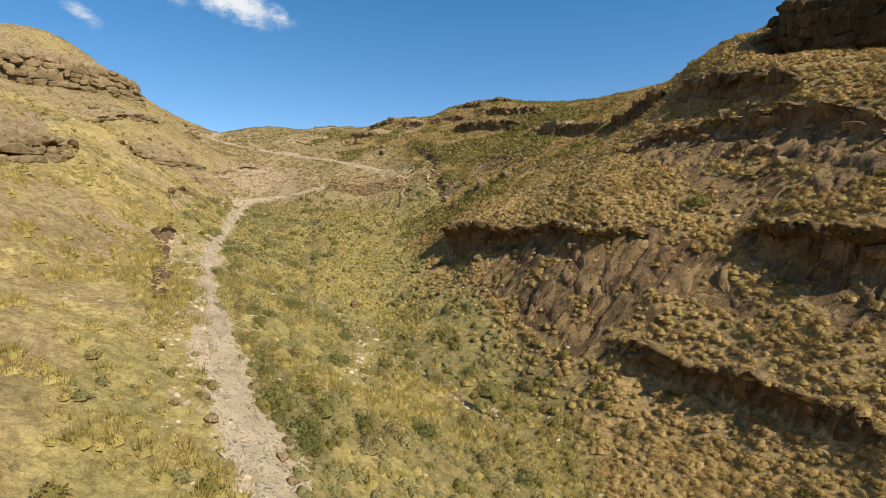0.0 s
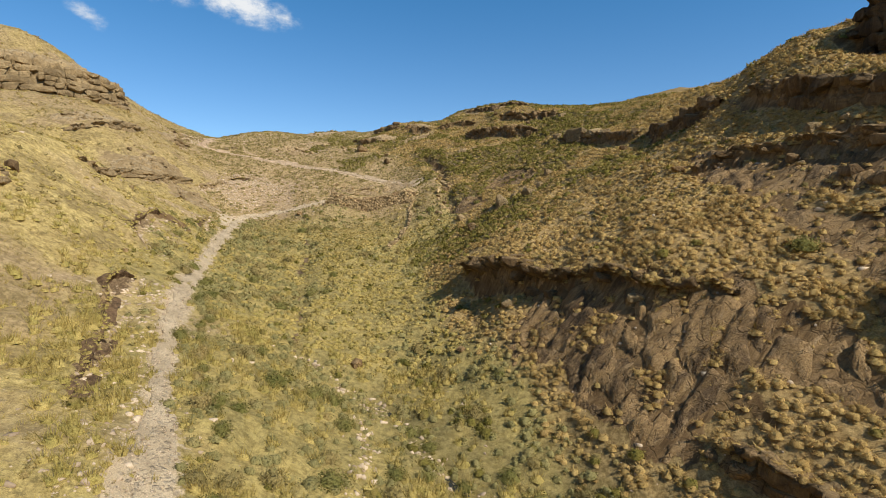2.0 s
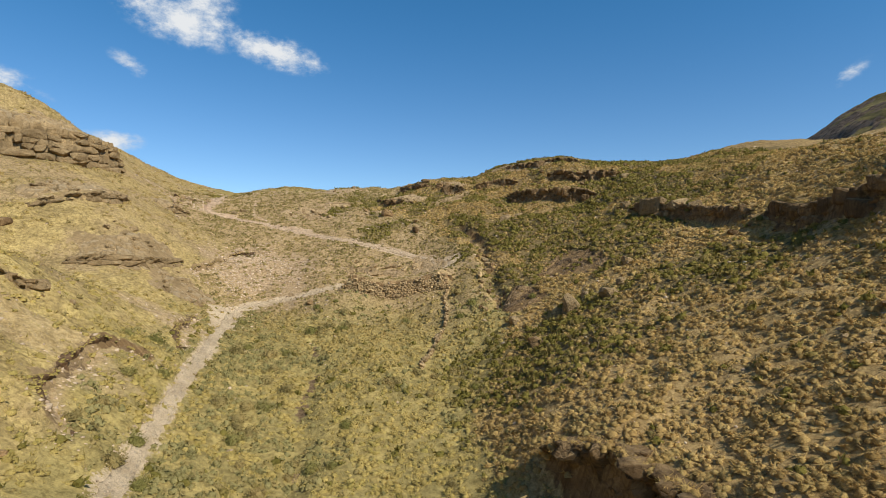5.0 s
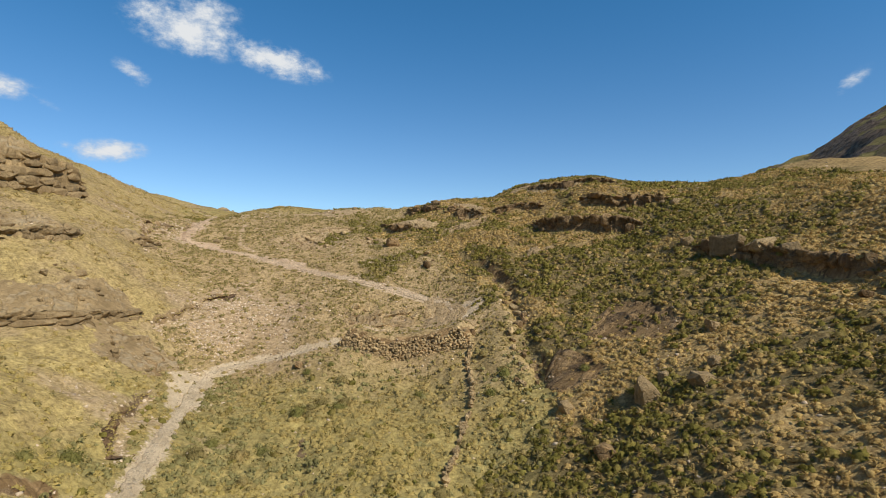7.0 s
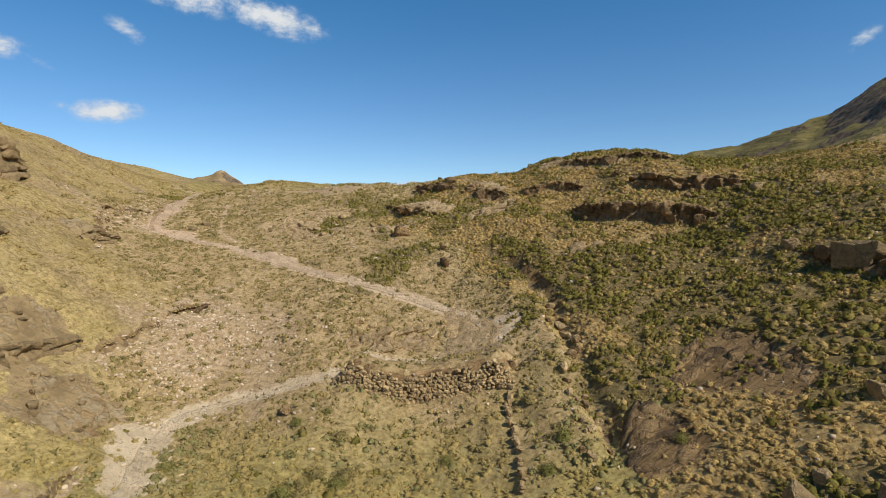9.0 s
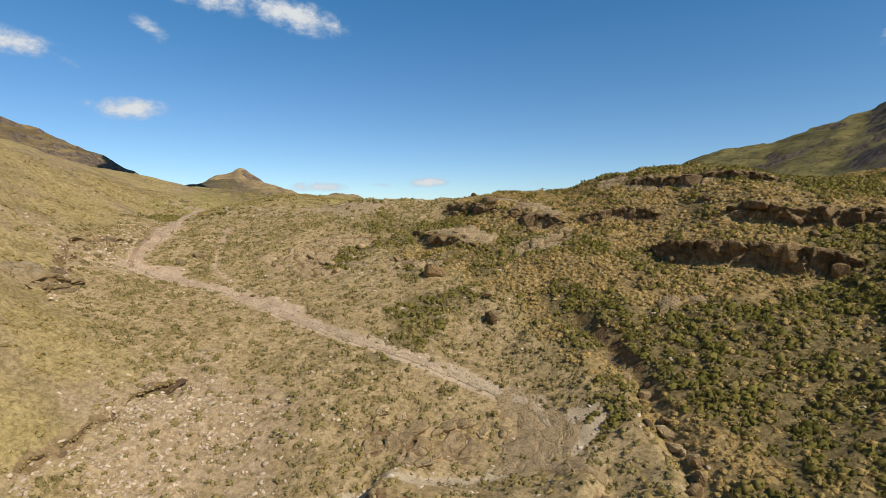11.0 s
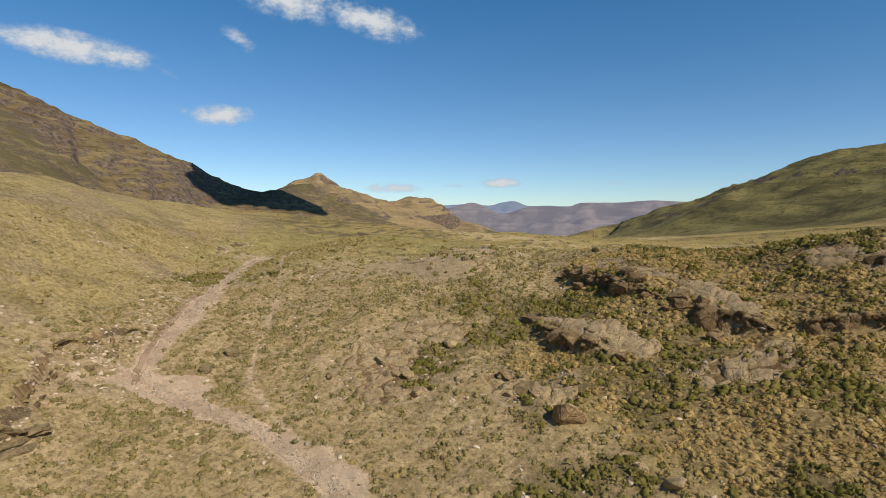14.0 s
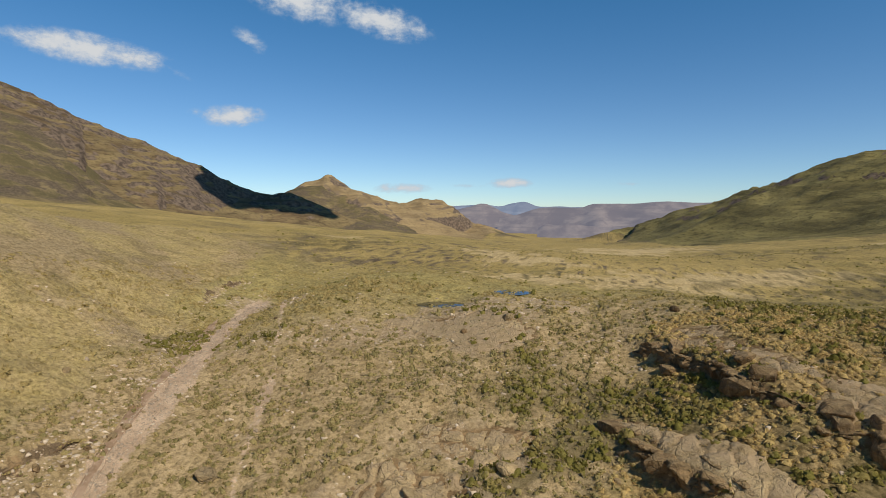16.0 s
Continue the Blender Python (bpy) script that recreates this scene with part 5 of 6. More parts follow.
def spread(protos, x, y, z, size, seed, lean=0.0, flat=None):
    """Corners and triangles of many copies of the given (corners, triangles) shapes, turned at random."""
    rng = np.random.RandomState(seed)
    pick = rng.randint(0, len(protos), len(x))
    all_v, all_f, base = [], [], 0
    for k, (pv, pf) in enumerate(protos):
        at = np.nonzero(pick == k)[0]
        if not len(at):
            continue
        a = rng.rand(len(at)) * 2 * np.pi
        c, s = np.cos(a)[:, None], np.sin(a)[:, None]
        sz = size[at][:, None]
        hx = rng.uniform(0.85, 1.15, (len(at), 1))
        v = np.stack([(pv[:, 0] * c - pv[:, 1] * s) * sz + x[at][:, None], (pv[:, 0] * s + pv[:, 1] * c) * sz + y[at][:, None], pv[:, 2] * sz * hx + z[at][:, None]], -1)
        if lean:
            v[..., 0] += lean * pv[:, 2] * sz
        all_v.append(v.reshape(-1, 3))
        all_f.append((pf[None] + (base + np.arange(len(at)) * len(pv))[:, None, None]).reshape(-1, 3))
        base += len(at) * len(pv)
    return np.concatenate(all_v), np.concatenate(all_f)


def dome(rng, n, reach, tall, low=-0.12):
    """A lumpy mound: a top, a shoulder ring and a foot ring."""
    v = [(rng.uniform(-0.12, 0.12), rng.uniform(-0.12, 0.12), tall * rng.uniform(0.9, 1.1))]
    for ring, up in ((0.68, 0.72), (1.0, 0.0)):
        for k in range(n):
            a = (k + 0.5 * (up == 0) + rng.uniform(-0.25, 0.25)) * 2 * math.pi / n
            r = reach * ring * rng.uniform(0.65, 1.3)
            v.append((r * math.cos(a), r * math.sin(a), tall * up * rng.uniform(0.55, 1.35) + (low if up == 0 else 0)))
    f = [(0, 1 + k, 1 + (k + 1) % n) for k in range(n)]
    for k in range(n):
        a, b, c, d = 1 + k, 1 + (k + 1) % n, 1 + n + k, 1 + n + (k + 1) % n
        f += [(a, c, b), (b, c, d)]
    return v, f


def blade_shape(seed, blades, thick, tall=0.75, wide=0.7):
    """A tuft of thin upright blades."""
    rng = np.random.RandomState(seed)
    v, f = [], []
    for _ in range(blades):
        a, r = rng.rand() * 6.283, 0.35 * rng.rand() ** 0.5
        reach, up, w = wide * rng.uniform(0.1, 1.0), tall * rng.uniform(0.5, 1.0), thick * rng.uniform(0.7, 1.3)
        b = rng.rand() * 6.283
        d, n, k = np.array([math.cos(a), math.sin(a)]), np.array([-math.sin(b), math.cos(b)]), len(v)
        v += [(*(d * r - n * w), -0.05), (*(d * r + n * w), -0.05), (*(d * (r + reach)), up)]
        f.append((k, k + 1, k + 2))
    return np.array(v), np.array(f)


def mop_shape(seed, blades=16, thick=0.1, n=5, tall=0.42, upright=0.0):
    """A rounded grass tussock: drooping blades on all sides of a low mound."""
    rng = np.random.RandomState(seed)
    v, f = dome(rng, n, 0.58, tall * (0.85 - 0.3 * upright))
    for _ in range(blades):
        a, r, k = rng.rand() * 6.283, rng.uniform(0.02, 0.62), len(v)
        t, b = a + rng.uniform(-0.6, 0.6), rng.rand() * 6.283
        p, q = np.array([math.cos(a), math.sin(a)]) * r, np.array([-math.sin(b), math.cos(b)]) * thick * rng.uniform(0.7, 1.4)
        high, reach = tall * (1.05 - 0.9 * r), rng.uniform(0.3, 0.85) * (1 - 0.45 * upright)
        tip = p + np.array([math.cos(t), math.sin(t)]) * reach
        v += [(*(p - q), high * (0.7 - 0.5 * upright)), (*(p + q), high * (0.7 - 0.5 * upright)), (*tip, high + rng.uniform(-0.25, 0.42) + 0.25 * upright)]
        f.append((k, k + 1, k + 2))
    return np.array(v), np.array(f)


def cushion_shape(seed, n=6, leaves=14, leaf=0.24, tall=0.62):
    """A low rounded bush: a lumpy mound with sprigs of small leaves all over it."""
    rng = np.random.RandomState(seed)
    v, f = dome(rng, n, 0.7, tall * 0.85)
    for _ in range(leaves):
        d = rng.normal(size=3)
        d[2] = abs(d[2])
        d /= np.linalg.norm(d)
        c = d * (0.86, 0.86, tall) * rng.uniform(0.65, 1.25)
        t = np.cross(d, rng.normal(size=3))
        t /= np.linalg.norm(t)
        b = np.cross(d, t) * 0.6 + d * 0.7
        s, k = leaf * rng.uniform(0.7, 1.3), len(v)
        v += [tuple(c - t * s * 0.5 - b * s * 0.4), tuple(c + t * s * 0.5 - b * s * 0.4), tuple(c + b * s)]
        f.append((k, k + 1, k + 2))
    return np.array(v), np.array(f)


def stone_shape(seed):
    mesh = hull_mesh("tmp", seed, STONE_M, 11, 0.4, False)
    v = np.array([p.co[:] for p in mesh.vertices]) * (1, 1, 0.65)
    f = np.array([p.vertices[:] for p in mesh.polygons])
    bpy.data.meshes.remove(mesh)
    return v, f


def scatter(count, box, chance, seed):
    """Random places in a box of the plan, kept with the chance that a function gives."""
    rng = np.random.RandomState(seed)
    x, y = rng.uniform(box[0], box[1], count), rng.uniform(box[2], box[3], count)
    keep = rng.rand(count) < chance(x, y)
    return x[keep], y[keep]


def stuff(name, protos, x, y, size, seed, mat, label, category, sink=0.0, lean=0.0, z=None):
    z = land(x, y) - sink * size if z is None else z
    v, f = spread(protos, x, y, z, size, seed, lean)
    mesh = raw_mesh(name, v, f, mat)
    mesh.polygons.foreach_set("use_smooth", np.ones(len(mesh.polygons), bool))
    return tagged(new(name, mesh), label, category, kind="stuff")


# ---- build: the large structure ----
build_ground()
for peak in PEAKS:
    build_peak(*peak)
# the last two values are the painted haze: its colour and glow
PURPLE = make_hazed("hazed_purple_hills", (0.10, 0.072, 0.055), (0.20, 0.15, 0.11), (0.18, 0.20, 0.28), 0.6)
BLUE = make_hazed("hazed_blue_hills", (0.10, 0.085, 0.08), (0.16, 0.14, 0.13), (0.16, 0.23, 0.36), 0.78)
build_range([(-1500, 4350, 66), (-1100, 4350, 70), (-740, 4350, 86), (-600, 4350, 78), (-500, 4350, 99), (-400, 4350, 108), (-290, 4350, 76), (-100, 4350, 70), (100, 4350, 66), (700, 4350, 70)], 420, -130, BLUE, "far mountain range in blue haze on the horizon", 3, 9)
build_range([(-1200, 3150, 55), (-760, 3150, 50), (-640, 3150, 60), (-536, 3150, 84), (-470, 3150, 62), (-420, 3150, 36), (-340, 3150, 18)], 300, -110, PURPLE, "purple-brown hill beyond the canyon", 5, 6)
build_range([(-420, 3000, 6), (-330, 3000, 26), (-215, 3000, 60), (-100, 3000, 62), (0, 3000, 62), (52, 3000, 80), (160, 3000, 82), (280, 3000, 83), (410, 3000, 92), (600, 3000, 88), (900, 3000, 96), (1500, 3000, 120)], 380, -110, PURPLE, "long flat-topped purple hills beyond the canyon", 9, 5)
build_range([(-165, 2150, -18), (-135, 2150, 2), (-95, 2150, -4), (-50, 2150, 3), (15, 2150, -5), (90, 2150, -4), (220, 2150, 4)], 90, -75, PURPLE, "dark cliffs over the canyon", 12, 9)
hairpin = min(range(len(TRACK)), key=lambda k: math.hypot(TRACK[k][0] + 33, TRACK[k][1] - 125.5))
upper = min(range(len(TRACK)), key=lambda k: math.hypot(TRACK[k][0] + 12, TRACK[k][1] - 133.5))
build_track("dirt_track", TRACK[:hairpin], TRACK_HALF, "pale stony dirt track climbing the valley floor")
build_track("dirt_track", [p for p in TRACK[upper:] if p[1] < 208], TRACK_HALF, "reddish stony dirt track rising from the hairpin to the saddle")
build_track("stream", STREAM, 0.42, "thin stream of water trickling between stones", WATER, -0.06)
build_track("washed_gutter", rounded([(-61.5, 154.2), (-64.3, 155.2), (-66.3, 157.5), (-69.2, 163.3), (-70.8, 167), (-73.1, 173), (-76.1, 181.8), (-78.6, 188.7), (-81.5, 196)], 1.2), 0.5, "washed-out gutter of reddish earth beside the dirt track", WASH, 0.05)
for px, py, a, c in PUDDLES:
    ring = [(px + a * 1.3 * math.cos(k * math.pi / 20), py + c * 1.3 * math.sin(k * math.pi / 20), float(valley(np.array([px]), np.array([py]))[0]) - 0.09) for k in range(40)]
    sheet = bpy.data.meshes.new("puddle")
    sheet.from_pydata(ring, [], [list(range(40))])
    sheet.materials.append(WATER)
    tagged(new("puddle", sheet), "shallow pool of still water reflecting the blue sky", "water", kind="structure")

# a fair-weather cloud high above the far mountain; its shadow lies on the end of the ridge
def build_cloud(x, y, z, wide, deep, tall, seed):
    rng = random.Random(seed)
    bm = bmesh.new()
    for _ in range(70):
        u, w = rng.uniform(-1, 1), rng.uniform(-1, 1)
        r = tall * rng.uniform(0.5, 1.0) * (1.15 - 0.35 * max(abs(u), abs(w)))
        bmesh.ops.create_icosphere(bm, subdivisions=2, radius=r, matrix=Matrix.Translation((u * wide, w * deep, rng.uniform(0, 0.3) * tall)))
    for v in bm.verts:
        v.co += v.co.normalized() * 0.35 * tall * rock_noise(v.co, tall * 0.8, seed)
    mesh = bpy.data.meshes.new("cloud")
    bm.to_mesh(mesh)
    bm.free()
    mesh.polygons.foreach_set("use_smooth", np.ones(len(mesh.polygons), bool))
    m, N = material("cloud_white")
    finish(N, N.mix(N.noise(N.add("ShaderNodeNewGeometry").outputs["Position"], 0.02, 4.0), (0.78, 0.79, 0.8), (0.86, 0.86, 0.86)), 1.0)
    mesh.materials.append(m)
    ob = new("cloud", mesh)
    ob.location, ob.rotation_euler = (x, y, z), (0, 0, radians(33))
    return tagged(ob, "small white fair-weather cloud high over the mountain", "cloud", kind="structure")


CLOUD_FAR = 950.0
build_cloud(-598 + sun_way.x * CLOUD_FAR, 1062 + sun_way.y * CLOUD_FAR, 70 + sun_way.z * CLOUD_FAR, 112.0, 62.0, 40.0, 4)

# ---- rock ledges ----
# darkest basalt copy: dark stone, with the crag's own shade added to the colour
CRAG_ROCK = make_rock("dark_crag", 0.55)
LEDGE_LABELS = {
    "overhang": ("rock_overhang", "long shaded basalt overhang with grass hanging over its lip", SHADE_ROCK),
    "low_ledge": ("rock_ledge", "low undercut basalt ledge in deep shade", SHADE_ROCK),
    "side_ledge": ("rock_ledge", "shaded rock wall beside a steep gully", SHADE_ROCK),
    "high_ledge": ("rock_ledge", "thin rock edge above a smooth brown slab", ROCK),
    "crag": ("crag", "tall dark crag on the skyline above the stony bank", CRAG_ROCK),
    "shaded_ledge": ("rock_ledge", "broken rock ledge casting a long shadow downhill", SHADE_ROCK),
    "long_ledge": ("rock_ledge", "long rock ledge with green scrub below it", SHADE_ROCK),
    "broken_ledge": ("rock_ledge", "broken ledge of big pale blocks among green scrub", ROCK),
    "basalt_step": ("basalt_step", "low step of upright basalt blocks with grass on top", ROCK),
    "rim_rock": ("rim_rock", "weathered rim rock along the top of the slope", ROCK),
    "left_crag": ("crag", "sunlit grey-brown crag high on the grass slope", PALE_ROCK),
    "left_ledge": ("rock_ledge", "sunlit rock ledge across the yellow grass slope", PALE_ROCK),
    "left_slab": ("rock_slab", "cracked grey rock slab breaking out of the grass slope", PALE_ROCK),
    "left_block": ("rock_outcrop", "blocky sunlit rock outcrop on the grass slope", PALE_ROCK),
}
BLOCKS = {m.name: [block_mesh("block", 100 + 10 * n + k, m) for k in range(6)] for n, m in enumerate((ROCK, SHADE_ROCK, PALE_ROCK, CRAG_ROCK))}
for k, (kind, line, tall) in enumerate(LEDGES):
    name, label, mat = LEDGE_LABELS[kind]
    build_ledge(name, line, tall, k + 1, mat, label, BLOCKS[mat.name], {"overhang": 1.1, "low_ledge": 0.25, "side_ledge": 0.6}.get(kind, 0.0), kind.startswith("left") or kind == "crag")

SLAB_BROWN, SLAB_PALE, SLAB_TAN = make_streaked("streaked_slab"), make_rock("pale_slab", 1.2, GREYISH, 0.8, (0.46, 0.355, 0.215)), make_rock("tan_slab", 1.3, GREYISH, 0.85, (0.50, 0.345, 0.19))
for k, given in enumerate(SLABS):
    build_slab(k, *given)
for k, (line, tall) in enumerate(BANKS):
    build_bank(line, 40 + 5 * k)

# ---- boulders and dry stone work ----
TAN_ROCK = make_rock("tan_basalt", 1.55, GREYISH)
BOULDERS = {m.name: [boulder_mesh("boulder", 200 + 10 * n + k, m) for k in range(5)] for n, m in enumerate((ROCK, PALE_ROCK, TAN_ROCK))}
dice = random.Random(77)


def put_boulder(x, y, r, mat, label, group="", tall=1.0):
    z = float(land(np.array([x]), np.array([y]))[0])
    ob = new("boulder", dice.choice(BOULDERS[mat.name]))
    ob.matrix_world = Matrix.LocRotScale((x, y, z + r * 0.28 * tall), Euler((dice.uniform(-0.25, 0.25), dice.uniform(-0.25, 0.25), dice.uniform(0, 6.28))), (r, r * dice.uniform(0.75, 1.0), r * tall * dice.uniform(0.85, 1.1)))
    return tagged(ob, label, "boulder", group)


for x, y, r, tall in ((7.3, 101.5, 1.7, 1.4), (11.5, 99.8, 1.5, 0.9), (13.5, 102, 0.9, 0.9), (16, 108, 1.3, 1.0), (9.5, 103.5, 0.8, 1.0)):
    put_boulder(x, y, 0.8 * r, PALE_ROCK, "big upright boulder standing among golden tussocks", "boulders on the bank", tall)
for x, y, r in ((-39, 163.2, 1.3), (-44, 168, 1.5), (-43, 156, 0.7), (-17, 153, 1.5), (-19, 154.5, 1.0), (-37, 171.5, 1.6), (-27, 163, 1.6), (-40.5, 166, 1.2), (-35, 165, 0.9), (-24, 160.5, 1.1), (-33, 158, 0.8), (-29.5, 163.5, 1.3), (-42, 166, 1.0), (-46, 164, 0.7)):
    put_boulder(x, y, 0.7 * r, TAN_ROCK, "flat-topped tan boulder half sunk in dry earth", "boulders in the basin", 0.55)
for x, y, r, tall in ((24.6, 123.4, 2.0, 0.85), (26.8, 119.5, 1.5, 0.6), (22.0, 130.0, 1.1, 0.8), (28.0, 115.5, 1.2, 0.6)):
    put_boulder(x, y, r, PALE_ROCK, "huge fallen block below the broken ledge", "blocks below the ledge", tall).data = BLOCKS[PALE_ROCK.name][int(r * 3) % 6]
for line, ring, *_ in SLABS[9:12]:
    cx, cy = sum(p[0] for p in ring) / len(ring), sum(p[1] for p in ring) / len(ring)
    for k in range(12):
        block = put_boulder(cx + dice.uniform(-4, 4), cy + dice.uniform(-4.5, 4.5), dice.uniform(0.25, 0.8), PALE_ROCK, "grey-brown block split from the cracked slab", "blocks on the slabs", dice.uniform(0.35, 0.7))
        block.data = dice.choice(BLOCKS[PALE_ROCK.name])
for k in range(14):
    slab = put_boulder(-28 + 13 * dice.random(), 130 + 5.5 * dice.random(), dice.uniform(0.5, 1.25), TAN_ROCK, "slanting slab of pale tan rock at the hairpin bend", "slabs at the bend", 0.5)
    slab.rotation_euler = (dice.uniform(0.2, 0.6), dice.uniform(-0.7, -0.2), dice.uniform(-0.4, 0.4))
for x, y, r in ((-11.2, 25.4, 0.42), (-7.7, 25.0, 0.45), (-11.0, 23.3, 0.36), (-12.2, 27.0, 0.3), (-6.7, 23.4, 0.4), (-13.0, 25.5, 0.4), (-6.2, 25.5, 0.3)):
    put_boulder(x, y, r, PALE_ROCK, "pale rounded stone at the edge of the track", "stones by the track", 0.8)


for line, many in (([(-7, 168.5), (-13, 173)], 6), ([(-14, 176), (-20, 184), (-25, 191)], 8), ([(-20, 168.5), (-29, 177)], 6), ([(12, 164), (0, 167)], 4), ([(-24, 160), (-31, 165)], 5)):
    for px, py in rounded(line, math.dist(line[0], line[-1]) / many):
        rock = put_boulder(float(px) + dice.uniform(-1.5, 1.5), float(py) + dice.uniform(-1.5, 1.5), 0.4 + 1.1 * dice.random() ** 2, ROCK, "angular brown block of broken rim rock", "blocks along the rim", dice.uniform(0.35, 0.7))
        rock.data = dice.choice(BLOCKS[ROCK.name])


for px, py in rounded([(-3.6, 138), (-3.0, 132.9), (-2.6, 129.1), (-1.8, 125.9), (-2.9, 121.3), (-1.7, 117.9), (-1.9, 116.1), (-3, 111.9)], 0.8):
    put_boulder(float(px) + dice.uniform(-0.9, 1.3), float(py) + dice.uniform(-0.5, 0.5), dice.uniform(0.25, 0.8), dice.choice((ROCK, TAN_ROCK)), "angular boulder in a stony dry gully", "boulders in the gully", dice.uniform(0.7, 1.2))
for px, py in rounded([(-69.5, 150), (-71, 155), (-71.3, 160), (-71.2, 166), (-73.5, 172)], 0.7):
    put_boulder(float(px) + dice.uniform(-0.6, 1.9), float(py) + dice.uniform(-0.6, 0.6), 0.15 + 0.4 * dice.random() ** 2, dice.choice((ROCK, PALE_ROCK, TAN_ROCK)), "grey-brown stone below the eroded bank", "stones under the bank", dice.uniform(0.6, 0.9))


def rough_chance(x, y):
    slope, basin, bank, verge, rock, red, scrub = cover(x, y)
    near_ledge = np.zeros(np.shape(x))
    for _, line, tall in LEDGES:
        d, _, side, _, _ = along(line, x, y)
        near_ledge = np.maximum(near_ledge, smooth(7 - d, 0, 5) * (side > 0))
    return (0.12 * basin + 0.05 * bank + 0.4 * near_ledge + 0.02) * (1 - verge)


x, y = scatter(1300, (-95, 45, 16, 200), rough_chance, 21)
for px, py in zip(x[:90], y[:90]):
    put_boulder(float(px), float(py), 0.3 + 0.9 * dice.random() ** 2.5, dice.choice((ROCK, PALE_ROCK)), "weathered brown boulder lying on the hillside", "boulders on the hillside", dice.uniform(0.6, 1.0))


def lane(x, y):
    """0 along the stone work, where few plants grow."""
    a, _, _, _, _ = along(WALL_LINE, x, y)
    b, _, _, _, _ = along(ROW_LINE, x, y)
    return smooth(np.minimum(a, b), 0.5, 1.1) * (1 - 0.95 * broken_turf(x, y))



def stone_wall(name, line, courses, size, label, seed, gap=1.0):
    """Loose stones laid in courses along a line; each stone is a part."""
    rng = random.Random(seed)
    base = new(name)
    pts = rounded(line, size * gap)
    base.location = (pts[0][0], pts[0][1], float(land(np.array([pts[0][0]]), np.array([pts[0][1]]))[0]))
    bpy.context.view_layer.update()
    for level in range(courses):
        for px, py in pts:
            if rng.random() < 0.12 + 0.18 * level:
                continue
            r = size * rng.uniform(0.42, 0.72)
            px2, py2 = px + rng.gauss(0, 0.16 * size), py + rng.gauss(0, 0.35 * size)
            z = float(land(np.array([px2]), np.array([py2]))[0]) + r * 0.35 + level * size * 0.62
            stone = new("stone", rng.choice(BOULDERS[TAN_ROCK.name if rng.random() < 0.7 else PALE_ROCK.name]))
            stone.parent = base
            stone.matrix_parent_inverse = base.matrix_world.inverted()
            stone.matrix_world = Matrix.LocRotScale((px2, py2, z), Euler((rng.uniform(-0.3, 0.3), rng.uniform(-0.3, 0.3), rng.uniform(0, 6.28))), (r * 1.1, r, r * rng.uniform(0.8, 1.1)))
    return tagged(base, label, "stone wall")


def retaining_wall(line, tall, size, label, seed):
    """Undressed stones stacked in leaning courses up to the edge of the bend; each stone is a part."""
    rng = random.Random(seed)
    pts = np.array(rounded(line, size))[:, :2]
    way = np.gradient(pts, axis=0)
    way /= np.linalg.norm(way, axis=1)[:, None]
    out = np.stack([-way[:, 1], way[:, 0]], 1)
    foot = land(pts[:, 0] + out[:, 0] * 1.1, pts[:, 1] + out[:, 1] * 1.1, False)
    base = new("dry_stone_wall")
    base.location = (pts[0, 0], pts[0, 1], foot[0])
    bpy.context.view_layer.update()
    courses = round(tall / (0.72 * size))
    for level in range(courses + 1):
        for k, (px, py) in enumerate(pts):
            near_end = min(k, len(pts) - 1 - k) / 5.0
            if level > courses * min(1, 0.25 + near_end) * (0.8 + 0.35 * rng.random()) or rng.random() < 0.05:
                continue
            lean, r, slip = 0.75 - 0.1 * level, size * rng.uniform(0.58, 0.86), rng.uniform(-0.4, 0.4) * size
            stone = new("stone", rng.choice(BOULDERS[TAN_ROCK.name if rng.random() < 0.75 else PALE_ROCK.name]))
            stone.parent = base
            stone.matrix_parent_inverse = base.matrix_world.inverted()
            stone.matrix_world = Matrix.LocRotScale((px + out[k, 0] * lean + way[k, 0] * slip, py + out[k, 1] * lean + way[k, 1] * slip, foot[k] + 0.08 + level * 0.72 * size),
                                                    Euler((rng.uniform(-0.4, 0.4), rng.uniform(-0.4, 0.4), rng.uniform(0, 6.28))), (r * 1.1, r, r * rng.uniform(0.6, 0.95)))
    return tagged(base, label, "stone wall")


retaining_wall(WALL_LINE, WALL_TALL + 0.2, 0.42, "dry stone retaining wall of tan stones below the hairpin bend", 5)
stone_wall("stone_row", ROW_LINE, 2, 0.5, "broken row of stones running down through the scrub", 6, 0.75)

# ---- plants and loose stones ----
def part(name, mesh, parent, label=""):
    ob = new(name, mesh)
    ob.parent = parent
    return tagged(ob, label)


